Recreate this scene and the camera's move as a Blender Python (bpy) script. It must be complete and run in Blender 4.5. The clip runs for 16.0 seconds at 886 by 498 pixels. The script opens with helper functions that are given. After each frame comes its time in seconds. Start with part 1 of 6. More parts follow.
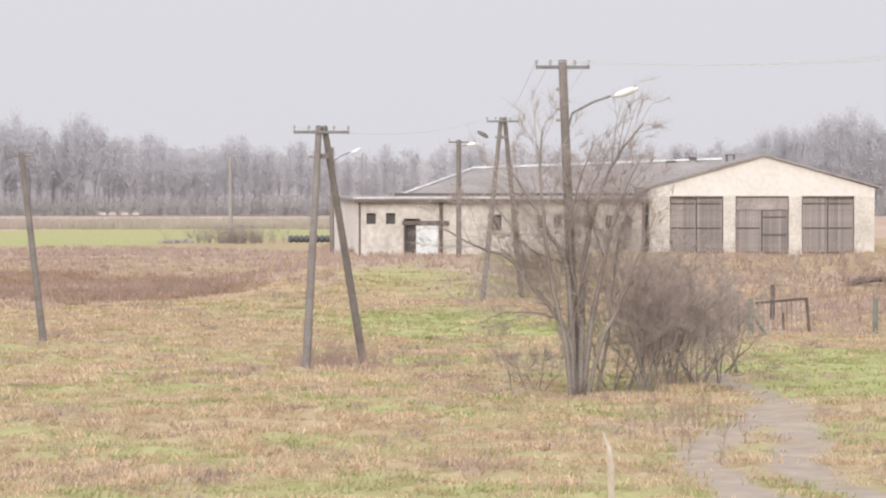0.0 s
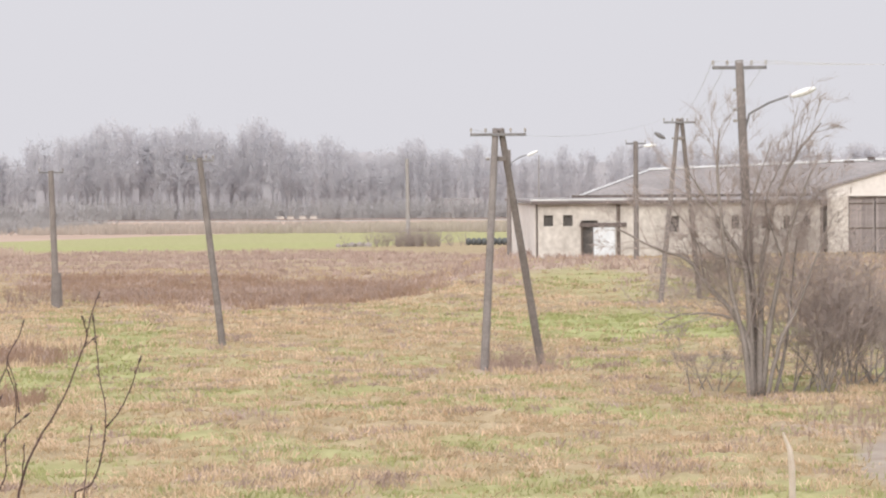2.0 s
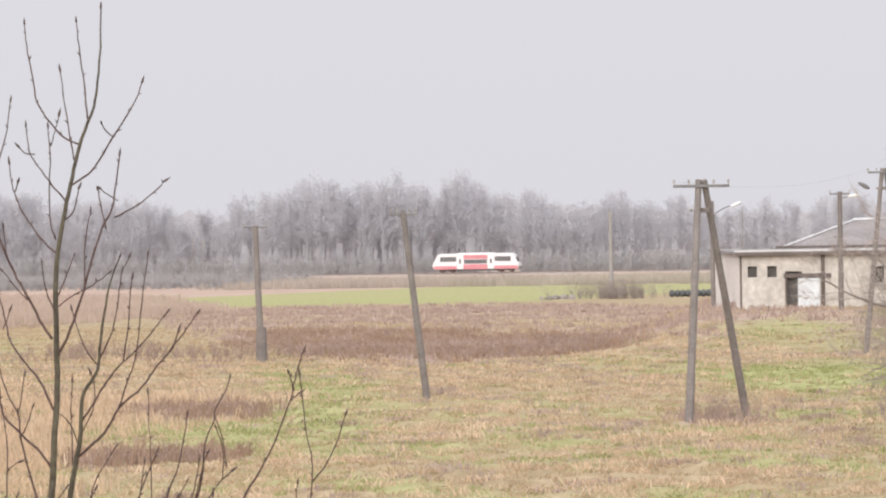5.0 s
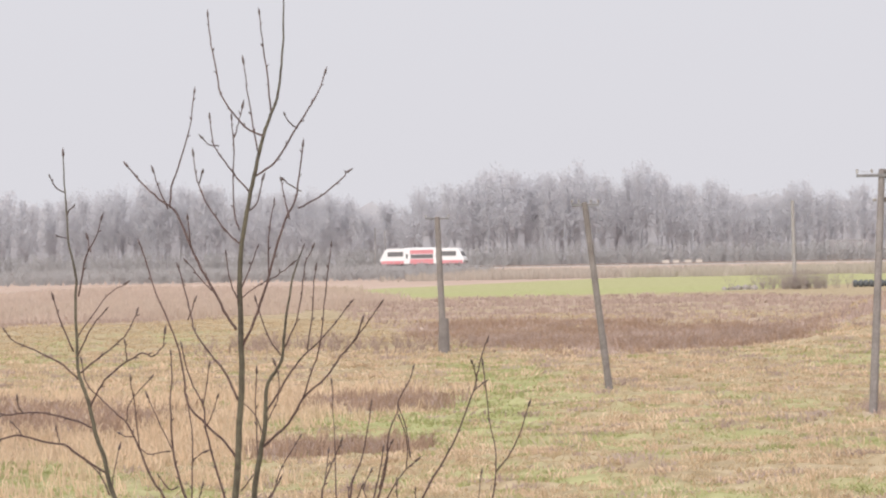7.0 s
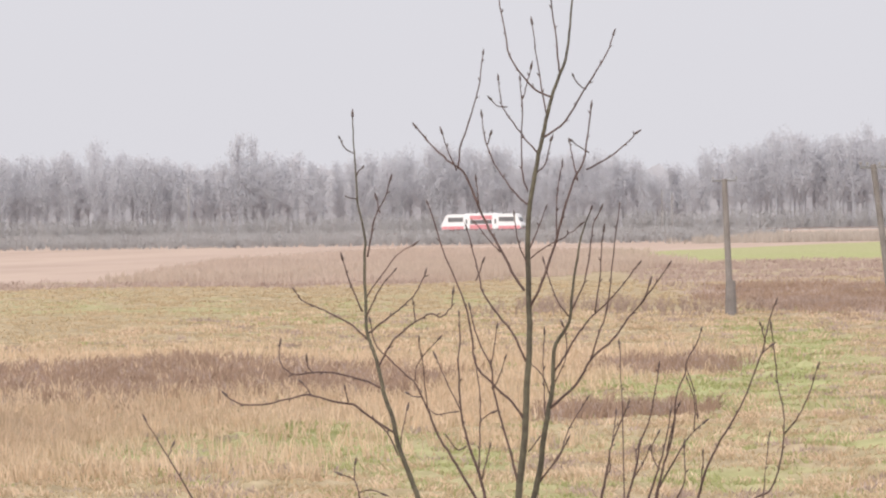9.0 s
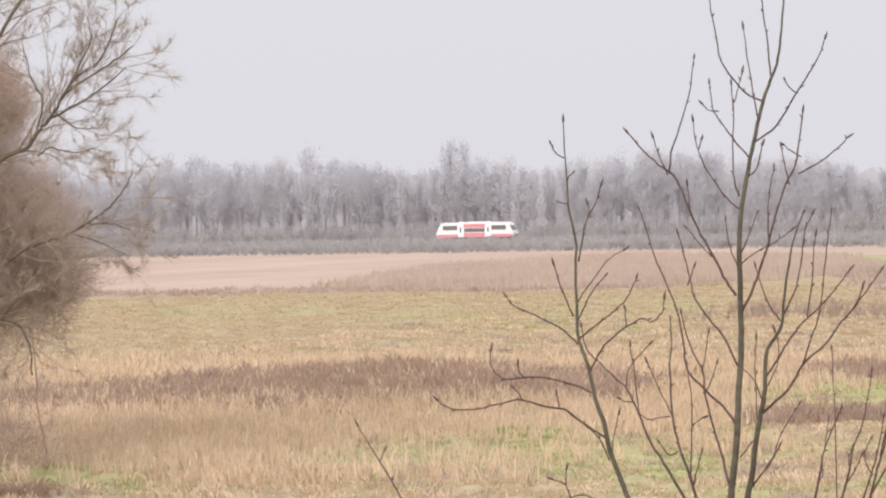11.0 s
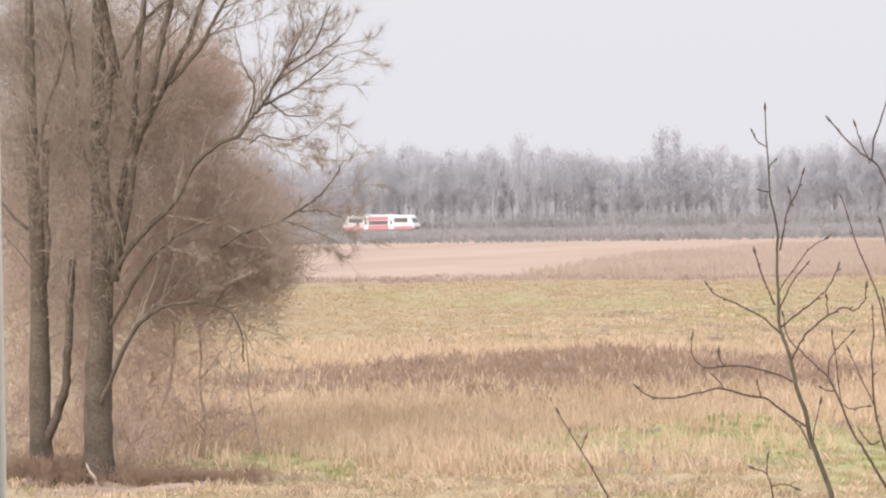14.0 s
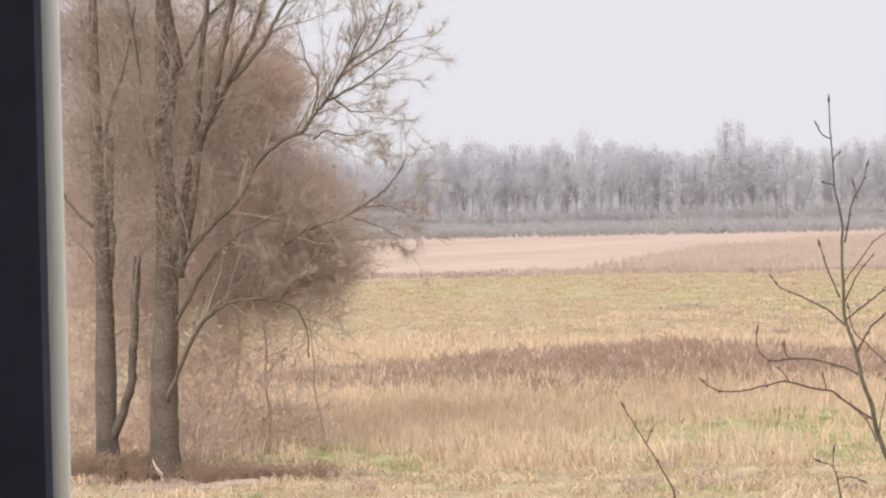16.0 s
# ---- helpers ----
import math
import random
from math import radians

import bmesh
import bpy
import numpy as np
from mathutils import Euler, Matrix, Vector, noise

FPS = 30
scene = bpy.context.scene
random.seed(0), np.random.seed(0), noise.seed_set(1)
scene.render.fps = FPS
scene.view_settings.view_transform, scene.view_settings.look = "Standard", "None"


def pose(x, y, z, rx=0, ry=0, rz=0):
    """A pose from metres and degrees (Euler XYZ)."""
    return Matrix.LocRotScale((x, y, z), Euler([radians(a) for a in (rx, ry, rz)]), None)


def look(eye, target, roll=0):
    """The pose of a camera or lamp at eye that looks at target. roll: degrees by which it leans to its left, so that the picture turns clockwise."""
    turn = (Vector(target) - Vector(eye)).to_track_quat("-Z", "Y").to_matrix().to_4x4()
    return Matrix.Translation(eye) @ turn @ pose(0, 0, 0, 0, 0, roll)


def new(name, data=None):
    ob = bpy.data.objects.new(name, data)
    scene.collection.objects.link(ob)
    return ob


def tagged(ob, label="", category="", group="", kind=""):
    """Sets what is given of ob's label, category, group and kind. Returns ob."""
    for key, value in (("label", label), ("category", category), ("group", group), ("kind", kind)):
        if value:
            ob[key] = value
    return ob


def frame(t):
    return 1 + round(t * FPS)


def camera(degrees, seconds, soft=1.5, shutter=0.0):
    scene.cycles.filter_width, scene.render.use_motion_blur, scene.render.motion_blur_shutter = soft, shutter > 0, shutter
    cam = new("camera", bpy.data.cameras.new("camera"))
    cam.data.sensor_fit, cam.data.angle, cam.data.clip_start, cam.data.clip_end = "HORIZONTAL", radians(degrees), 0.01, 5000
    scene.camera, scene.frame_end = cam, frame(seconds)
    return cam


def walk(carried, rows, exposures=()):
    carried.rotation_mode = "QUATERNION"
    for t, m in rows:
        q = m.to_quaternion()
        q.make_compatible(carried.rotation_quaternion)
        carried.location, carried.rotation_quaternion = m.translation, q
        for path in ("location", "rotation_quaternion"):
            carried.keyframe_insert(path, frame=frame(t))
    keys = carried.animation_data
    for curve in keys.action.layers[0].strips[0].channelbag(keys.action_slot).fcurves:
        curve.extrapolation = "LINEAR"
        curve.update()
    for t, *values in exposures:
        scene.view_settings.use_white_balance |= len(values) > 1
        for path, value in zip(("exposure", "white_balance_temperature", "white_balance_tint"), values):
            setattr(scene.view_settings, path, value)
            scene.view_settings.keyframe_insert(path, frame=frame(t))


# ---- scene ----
# The camera is held by hand at an upper window and swings to the left after a railcar.
EYE = 6.0
cam = camera(13.76, 16.0, soft=2.15)
# seconds, sideways and upward drift of the eye (m), pitch, roll, yaw (degrees)
ROWS = [
    (0.0, 0.0015, 0.0018, -0.890, -0.038, -0.000),
    (0.5, 0.0019, 0.0023, -0.369, -0.287, 0.589),
    (1.0, 0.0028, 0.0035, 0.040, -0.312, 1.876),
    (1.5, 0.0001, 0.0026, -0.774, -0.464, 2.691),
    (2.0, -0.0019, 0.0016, -0.842, -0.464, 2.761),
    (2.5, -0.0031, 0.0012, -0.532, -0.355, 2.843),
    (3.0, -0.0048, 0.0023, -0.095, -0.514, 2.925),
    (3.5, -0.0057, 0.0023, 0.076, -0.679, 3.205),
    (4.0, -0.0052, 0.0035, -0.195, -0.738, 4.158),
    (4.5, -0.0053, 0.0031, -0.186, -1.041, 5.124),
    (4.7, -0.0056, 0.0025, 0.029, -0.961, 5.460),
    (6.8, -0.0054, -0.0010, -0.167, -1.148, 8.437),
    (7.0, -0.0085, -0.0012, -0.076, -1.086, 8.767),
    (7.5, -0.0084, -0.0012, -0.412, -1.279, 10.153),
    (8.0, -0.0103, -0.0004, -0.435, -1.488, 11.174),
    (8.5, -0.0125, -0.0007, -0.585, -1.332, 12.284),
    (9.0, -0.0124, -0.0023, -0.594, -0.943, 13.239),
    (9.5, -0.0145, -0.0011, -0.109, -0.735, 13.363),
    (10.0, -0.0160, -0.0033, -0.421, -1.161, 15.308),
    (10.2, -0.0138, -0.0028, -0.333, -1.139, 15.671),
    (12.3, -0.0102, -0.0015, -0.664, -1.523, 19.198),
    (12.5, -0.0097, -0.0019, -0.557, -1.500, 19.744),
    (13.0, 0.0125, -0.0026, -0.088, -1.221, 19.920),
    (13.5, 0.0186, -0.0030, -1.200, -0.917, 19.185),
    (14.0, 0.0204, -0.0010, -0.597, -0.992, 19.841),
    (14.5, 0.0251, 0.0000, -0.669, -1.343, 20.664),
    (15.0, 0.0219, -0.0015, -0.560, -1.232, 21.025),
    (15.5, 0.0239, -0.0009, -0.530, -1.373, 20.997),
    (16.0, 0.0213, -0.0006, -0.659, -1.384, 20.843),
]
walk(cam, [(t, pose(x, 0, EYE + z, 90 + pitch, -roll, yaw)) for t, x, z, pitch, roll, yaw in ROWS],
     exposures=[(0.0, 0.0), (10.0, 0.0), (12.5, 0.14), (16.0, 0.17)])

# ---- world and light: an even, misty, overcast winter day ----
world = bpy.data.worlds.new("overcast_sky")
scene.world = world
world.use_nodes = True
wn, wl = world.node_tree.nodes, world.node_tree.links
sky = wn.new("ShaderNodeTexSky")
sky.sky_type, sky.sun_disc = "NISHITA", False
sky.sun_elevation, sky.sun_rotation = radians(24), radians(200)
sky.air_density, sky.dust_density = 1.0, 6.0
wtex = wn.new("ShaderNodeTexCoord")
wsep = wn.new("ShaderNodeSeparateXYZ")
wl.new(wtex.outputs["Generated"], wsep.inputs[0])
cloud = wn.new("ShaderNodeValToRGB")          # an overcast sky is about three times brighter at the zenith
cloud.color_ramp.elements[0].position, cloud.color_ramp.elements[0].color = 0.0, (0.71, 0.70, 0.745, 1)
cloud.color_ramp.elements[1].position, cloud.color_ramp.elements[1].color = 1.0, (1.7, 1.69, 1.72, 1)
mid = cloud.color_ramp.elements.new(0.12)
mid.color = (0.72, 0.715, 0.765, 1)
wl.new(wsep.outputs["Z"], cloud.inputs[0])
b_cloud, b_sky, add_bg = wn.new("ShaderNodeBackground"), wn.new("ShaderNodeBackground"), wn.new("ShaderNodeAddShader")
wl.new(cloud.outputs[0], b_cloud.inputs[0])
wl.new(sky.outputs[0], b_sky.inputs[0])
b_sky.inputs[1].default_value = 0.004
wl.new(b_cloud.outputs[0], add_bg.inputs[0])
wl.new(b_sky.outputs[0], add_bg.inputs[1])
wl.new(add_bg.outputs[0], wn["World Output"].inputs[0])
sun = new("sun", bpy.data.lights.new("sun", "SUN"))
sun.data.energy, sun.data.angle, sun.data.color = 2.25, radians(35), (1.0, 0.96, 0.90)
sun.matrix_world = look((-60, -160, 120), (0, 120, 0))


# ---- materials ----
def material(name, low, high, scale=4.0, rough=0.85, metal=0.0, bump=0.2, fine=8.0, island=0.0, each=0.0, spec=0.3, coords="Object", thin=0.0):
    """Two colours mixed by noise at two scales, with relief; island and each vary the brightness per loose piece and per object."""
    m = bpy.data.materials.new(name)
    m.use_nodes = True
    n, l = m.node_tree.nodes, m.node_tree.links
    b = n["Principled BSDF"]
    tc = n.new("ShaderNodeTexCoord")
    big, small = n.new("ShaderNodeTexNoise"), n.new("ShaderNodeTexNoise")
    for tex, s, det in ((big, scale, 4), (small, scale * fine, 3)):
        tex.inputs["Scale"].default_value, tex.inputs["Detail"].default_value = s, det
        l.new(tc.outputs[coords], tex.inputs["Vector"])
    blend = n.new("ShaderNodeMix")
    blend.inputs[0].default_value = 0.45
    l.new(big.outputs["Fac"], blend.inputs[2])
    l.new(small.outputs["Fac"], blend.inputs[3])
    ramp = n.new("ShaderNodeValToRGB")
    ramp.color_ramp.elements[0].position, ramp.color_ramp.elements[0].color = 0.36, (*low, 1)
    ramp.color_ramp.elements[1].position, ramp.color_ramp.elements[1].color = 0.64, (*high, 1)
    l.new(blend.outputs[0], ramp.inputs[0])
    colour = ramp.outputs[0]
    for amount, node, out in ((island, "ShaderNodeNewGeometry", "Random Per Island"), (each, "ShaderNodeObjectInfo", "Random")):
        if amount:
            src, rng, hsv = n.new(node), n.new("ShaderNodeMapRange"), n.new("ShaderNodeHueSaturation")
            rng.inputs["To Min"].default_value, rng.inputs["To Max"].default_value = 1 - amount, 1 + amount
            l.new(src.outputs[out], rng.inputs["Value"])
            l.new(rng.outputs[0], hsv.inputs["Value"])
            l.new(colour, hsv.inputs["Color"])
            colour = hsv.outputs[0]
    l.new(colour, b.inputs["Base Color"])
    b.inputs["Roughness"].default_value, b.inputs["Metallic"].default_value = rough, metal
    b.inputs["Specular IOR Level"].default_value = spec
    if bump:
        bp = n.new("ShaderNodeBump")
        bp.inputs["Strength"].default_value, bp.inputs["Distance"].default_value = bump, 0.02
        l.new(small.outputs["Fac"], bp.inputs["Height"])
        l.new(bp.outputs[0], b.inputs["Normal"])
    if thin:                                   # thin dry blades let some light through
        tr, mix = n.new("ShaderNodeBsdfTranslucent"), n.new("ShaderNodeMixShader")
        l.new(colour, tr.inputs["Color"])
        mix.inputs[0].default_value = thin
        l.new(b.outputs[0], mix.inputs[1])
        l.new(tr.outputs[0], mix.inputs[2])
        l.new(mix.outputs[0], n["Material Output"].inputs["Surface"])
    return m


# Far woods and scrub: distance haze is put into these paled bark colours.
M_WOODS = material("haze_painted_bark", (0.565, 0.558, 0.586), (0.63, 0.62, 0.65), 0.08, 0.95, island=0.04, bump=0, thin=0.45)
M_SCRUB = material("haze_painted_scrub", (0.41, 0.397, 0.402), (0.49, 0.472, 0.477), 0.06, 0.95, island=0.06, bump=0, thin=0.3)
# Weathered grey wood, raised somewhat to put mist over the poles into its colour.
M_POLE = material("weathered_pole", (0.165, 0.143, 0.135), (0.255, 0.228, 0.217), 1.5, 0.9, each=0.1)
M_IRON = material("grey_iron", (0.16, 0.155, 0.16), (0.25, 0.24, 0.24), 3, 0.6, metal=0.3)
M_LAMP = material("lamp_enamel", (0.70, 0.70, 0.70), (0.82, 0.82, 0.80), 2, 0.35, bump=0)
M_PORCELAIN = material("insulator_porcelain", (0.25, 0.22, 0.20), (0.4, 0.38, 0.36), 8, 0.3, bump=0)
M_WIRE = material("wire", (0.45, 0.45, 0.46), (0.52, 0.52, 0.53), 2, 0.5, bump=0)
M_BARK = material("alder_bark", (0.19, 0.165, 0.15), (0.29, 0.255, 0.235), 1.2, 0.95, island=0.15, bump=0.3)
M_TWIG = material("brown_twigs", (0.35, 0.296, 0.277), (0.49, 0.42, 0.392), 0.6, 0.95, island=0.12, bump=0, thin=0.35)
M_TRUNK = material("willow_bark", (0.078, 0.061, 0.047), (0.165, 0.132, 0.105), 1.6, 0.95, bump=0.9, fine=9)
M_RUSSET = material("russet_twigs", (0.47, 0.372, 0.315), (0.64, 0.515, 0.445), 0.35, 0.95, island=0.10, bump=0, thin=0.4)
M_WILLOW = material("willow_twigs", (0.30, 0.24, 0.197), (0.42, 0.345, 0.29), 0.4, 0.95, island=0.12, bump=0, thin=0.3)
M_UNDER = material("pinkish_stems", (0.38, 0.28, 0.235), (0.54, 0.41, 0.345), 0.5, 0.95, island=0.25, bump=0)
M_SAPLING = material("sapling_bark", (0.075, 0.062, 0.05), (0.16, 0.14, 0.10), 6, 0.8, bump=0.3)
M_SHOOT = material("reddish_shoot", (0.085, 0.052, 0.05), (0.15, 0.095, 0.085), 9, 0.7, bump=0.2)
M_BUD = material("dark_bud", (0.085, 0.06, 0.058), (0.15, 0.105, 0.098), 20, 0.6, bump=0)
M_PLASTER = material("stained_plaster", (0.46, 0.42, 0.385), (0.68, 0.635, 0.59), 0.5, 0.95, bump=0.4, fine=10)
M_PATCHY = material("flaking_plaster", (0.41, 0.375, 0.342), (0.66, 0.62, 0.575), 0.45, 0.95, bump=0.5, fine=6)
M_CREAM = material("cream_plaster", (0.63, 0.59, 0.56), (0.75, 0.71, 0.68), 0.4, 0.95, bump=0.3)
M_FELT = material("roofing_felt", (0.22, 0.20, 0.20), (0.33, 0.30, 0.30), 0.5, 0.9)
M_EDGE = material("roof_edge", (0.11, 0.09, 0.085), (0.17, 0.14, 0.13), 1, 0.8)
M_RIDGE = material("pale_ridge", (0.6, 0.6, 0.61), (0.75, 0.75, 0.75), 1, 0.7)
M_PLANK = material("grey_planks", (0.22, 0.19, 0.185), (0.34, 0.30, 0.295), 0.8, 0.9, each=0.18, fine=6)
M_DARKWOOD = material("dark_wood", (0.10, 0.08, 0.07), (0.16, 0.13, 0.115), 1, 0.9)
# For sheets that close openings: the shade inside is put into their colour.
M_HOLE_SHADE = material("painted_inside_shade", (0.06, 0.053, 0.05), (0.11, 0.098, 0.092), 2, 0.5, bump=0)
M_ZINC = material("galvanised_sheet", (0.55, 0.57, 0.60), (0.72, 0.74, 0.76), 1.5, 0.5, metal=0.1)
# Railcar white and red, muted so that the paint carries the distance haze.
M_WHITE = material("railcar_hazed_white", (0.68, 0.67, 0.68), (0.77, 0.76, 0.765), 0.6, 0.35, bump=0)
M_RED = material("railcar_hazed_red", (0.55, 0.21, 0.235), (0.62, 0.26, 0.285), 0.6, 0.35, bump=0)
M_GLASS = material("railcar_glass", (0.05, 0.05, 0.055), (0.085, 0.085, 0.09), 0.5, 0.08, bump=0, spec=0.5)
# Railcar windows: glass colour lifted to grey to hold the haze before it.
M_CARGLASS = material("railcar_hazed_glass", (0.13, 0.125, 0.13), (0.18, 0.175, 0.18), 0.5, 0.12, bump=0, spec=0.6)
M_GREY = material("underframe_grey", (0.12, 0.12, 0.125), (0.19, 0.18, 0.18), 2, 0.7)
M_RAIL = material("rusty_rail", (0.16, 0.11, 0.09), (0.25, 0.18, 0.15), 2, 0.6, metal=0.4)
M_BALLAST = material("ballast", (0.24, 0.22, 0.21), (0.36, 0.33, 0.32), 1.0, 0.95, fine=10)
M_STRAW = material("dry_grass", (0.48, 0.366, 0.233), (0.61, 0.482, 0.328), 0.25, 0.9, island=0.07, bump=0, thin=0.45)
M_FRESH = material("green_grass", (0.315, 0.325, 0.142), (0.44, 0.44, 0.215), 0.25, 0.9, island=0.08, bump=0, thin=0.45)
M_WEED = material("brown_weeds", (0.39, 0.293, 0.25), (0.53, 0.415, 0.36), 0.2, 0.9, island=0.09, bump=0, thin=0.4)
M_BAND = material("dark_goldenrod", (0.335, 0.232, 0.172), (0.45, 0.322, 0.242), 0.3, 0.9, island=0.11, bump=0, thin=0.4)
M_REED = material("pale_reeds", (0.49, 0.388, 0.325), (0.60, 0.487, 0.415), 0.06, 0.9, island=0.08, bump=0, thin=0.4)
M_SEDGE = material("grey_sedge", (0.45, 0.39, 0.34), (0.54, 0.475, 0.42), 0.06, 0.9, island=0.08, bump=0, thin=0.4)
M_SASH = material("dark_sash_paint", (0.046, 0.050, 0.082), (0.058, 0.063, 0.10), 6, 0.8, bump=0, spec=0.1)
M_TALL = material("standing_grass", (0.58, 0.435, 0.30), (0.74, 0.582, 0.428), 0.4, 0.9, island=0.15, bump=0, thin=0.4)
# Shared with the masts; the distant pole's haze is put into this paler grey.
M_FARPOLE = material("hazed_pole_grey", (0.27, 0.25, 0.24), (0.38, 0.355, 0.345), 1.5, 0.9)
M_SEAL = material("white_sash_edge", (0.76, 0.76, 0.75), (0.83, 0.83, 0.82), 10, 0.5, bump=0)
M_WALL = material("house_render", (0.5, 0.47, 0.42), (0.6, 0.57, 0.52), 2, 0.95)
M_DEAD = material("bleached_stick", (0.62, 0.52, 0.43), (0.75, 0.66, 0.57), 6, 0.9)
M_STONE = material("rubble", (0.22, 0.19, 0.18), (0.36, 0.32, 0.30), 2, 0.9, each=0.2)
M_TYRE = material("black_sheeting", (0.075, 0.08, 0.085), (0.13, 0.135, 0.14), 2, 0.6)
M_GREENPOST = material("green_post", (0.15, 0.165, 0.14), (0.22, 0.235, 0.205), 3, 0.7)


# ---- mesh helpers ----
def mesh_object(name, verts, faces, mat, parent=None, smooth=False):
    me = bpy.data.meshes.new(name)
    me.from_pydata(verts if isinstance(verts, list) else verts.tolist(), [], faces if isinstance(faces, list) else faces.tolist())
    me.materials.append(mat)
    if smooth:
        me.polygons.foreach_set("use_smooth", [True] * len(me.polygons))
    me.update()
    ob = new(name, me)
    ob.parent = parent
    return ob


def part(name, bm, mat, parent=None, label="", smooth=False):
    me = bpy.data.meshes.new(name)
    bm.to_mesh(me)
    bm.free()
    me.materials.append(mat)
    if smooth:
        me.polygons.foreach_set("use_smooth", [True] * len(me.polygons))
    ob = new(name, me)
    ob.parent = parent
    if label:
        ob["label"] = label
    return ob


def empty(name, m, label, category, group="", kind=""):
    e = new(name)
    e.matrix_world = m
    return tagged(e, label, category, group, kind)


def box(bm, x0, x1, y0, y1, z0, z1, bevel=0.0):
    r = bmesh.ops.create_cube(bm, size=1, matrix=Matrix.LocRotScale(((x0 + x1) / 2, (y0 + y1) / 2, (z0 + z1) / 2), None, (x1 - x0, y1 - y0, z1 - z0)))
    if bevel:
        es = list({e for v in r["verts"] for e in v.link_edges})
        bmesh.ops.bevel(bm, geom=es, offset=bevel, segments=1, affect="EDGES")


def boxed(*a, bevel=0.0):
    bm = bmesh.new()
    box(bm, *a, bevel=bevel)
    return bm


def rod(bm, a, b, r0, r1=None, sides=8):
    a, b = Vector(a), Vector(b)
    r1 = r0 if r1 is None else r1
    m = Matrix.Translation((a + b) / 2) @ (b - a).to_track_quat("Z", "Y").to_matrix().to_4x4()
    bmesh.ops.create_cone(bm, cap_ends=True, segments=sides, radius1=r0, radius2=r1, depth=(b - a).length, matrix=m)


def rodded(a, b, r0, r1=None, sides=8):
    bm = bmesh.new()
    rod(bm, a, b, r0, r1, sides)
    return bm


def prism(profile, x0, x1):
    """A solid with the given (y, z) outline, drawn out along x."""
    bm = bmesh.new()
    a = [bm.verts.new((x0, y, z)) for y, z in profile]
    b = [bm.verts.new((x1, y, z)) for y, z in profile]
    k = len(profile)
    bm.faces.new(a[::-1]), bm.faces.new(b)
    for i in range(k):
        bm.faces.new((a[i], a[(i + 1) % k], b[(i + 1) % k], b[i]))
    bmesh.ops.recalc_face_normals(bm, faces=bm.faces)
    return bm


def tubes(segs, sides):
    """Tapered tubes from rows of (start, end, radius, radius)."""
    s = np.array([(*a, *b, r, q) for a, b, r, q in segs])
    a, b, r, q = s[:, :3], s[:, 3:6], s[:, 6], s[:, 7]
    d = b - a
    d /= np.maximum(np.linalg.norm(d, axis=1, keepdims=True), 1e-6)
    ref = np.where(np.abs(d[:, 2:3]) > 0.9, [[1.0, 0, 0]], [[0, 0, 1.0]])
    u = np.cross(d, ref)
    u /= np.linalg.norm(u, axis=1, keepdims=True)
    v = np.cross(d, u)
    ring = []
    for base, rad in ((a, r), (b, q)):
        for k in range(sides):
            w = 2 * math.pi * k / sides
            ring.append(base + (u * math.cos(w) + v * math.sin(w)) * rad[:, None])
    verts = np.stack(ring, 1).reshape(-1, 3)
    off = (np.arange(len(s)) * 2 * sides)[:, None]
    faces = [off + np.array([[k, (k + 1) % sides, sides + (k + 1) % sides, sides + k]]) for k in range(sides)]
    return verts, np.concatenate(faces)


def slivers(rng, p, d, length, width):
    """Flat narrow twigs: one triangle each, from points p along directions d."""
    d = d / np.maximum(np.linalg.norm(d, axis=1, keepdims=True), 1e-6)
    side = np.cross(d, rng.normal(0, 1, d.shape))
    side /= np.maximum(np.linalg.norm(side, axis=1, keepdims=True), 1e-6)
    w = (side * np.reshape(width, (-1, 1))) / 2
    v = np.stack([p - w, p + w, p + d * np.reshape(length, (-1, 1))], 1).reshape(-1, 3)
    return v, np.arange(len(v)).reshape(-1, 3)


def joined(*pairs):
    V, F, n = [], [], 0
    for v, f in pairs:
        V += v.tolist()
        F += (f + n).tolist()
        n += len(v)
    return V, F


def polytube(pts, radii, sides=6):
    """One connected tube through the points."""
    V, F = [], []
    pts = [Vector(p) for p in pts]
    for i, p in enumerate(pts):
        d = (pts[min(i + 1, len(pts) - 1)] - pts[max(i - 1, 0)]).normalized()
        u = d.orthogonal().normalized() if i == 0 else (u - d * u.dot(d)).normalized()
        w = d.cross(u)
        for k in range(sides):
            an = 2 * math.pi * k / sides
            V.append(tuple(p + (u * math.cos(an) + w * math.sin(an)) * radii[i]))
            if i:
                a, b = (i - 1) * sides + k, (i - 1) * sides + (k + 1) % sides
                F.append((a, b, b + sides, a + sides))
    F.append(tuple(range(sides))[::-1])
    F.append(tuple(range(len(V) - sides, len(V))))
    return V, F


def smooth_path(pts, n, rng, wiggle):
    """Points spread evenly on a smooth curve through the given ones, with a slight natural unevenness."""
    p = np.array(pts, float)
    p = np.vstack([2 * p[0] - p[1], p, 2 * p[-1] - p[-2]])
    out = []
    for i in range(1, len(p) - 2):
        for u in np.linspace(0, 1, n, endpoint=False):
            a, b, c, d = p[i - 1:i + 3]
            out.append(0.5 * (2 * b + (c - a) * u + (2 * a - 5 * b + 4 * c - d) * u * u + (3 * b - a - 3 * c + d) * u ** 3))
    out.append(p[-2])
    out = np.array(out)
    out[1:-1] += rng.normal(0, wiggle, out[1:-1].shape)
    return out


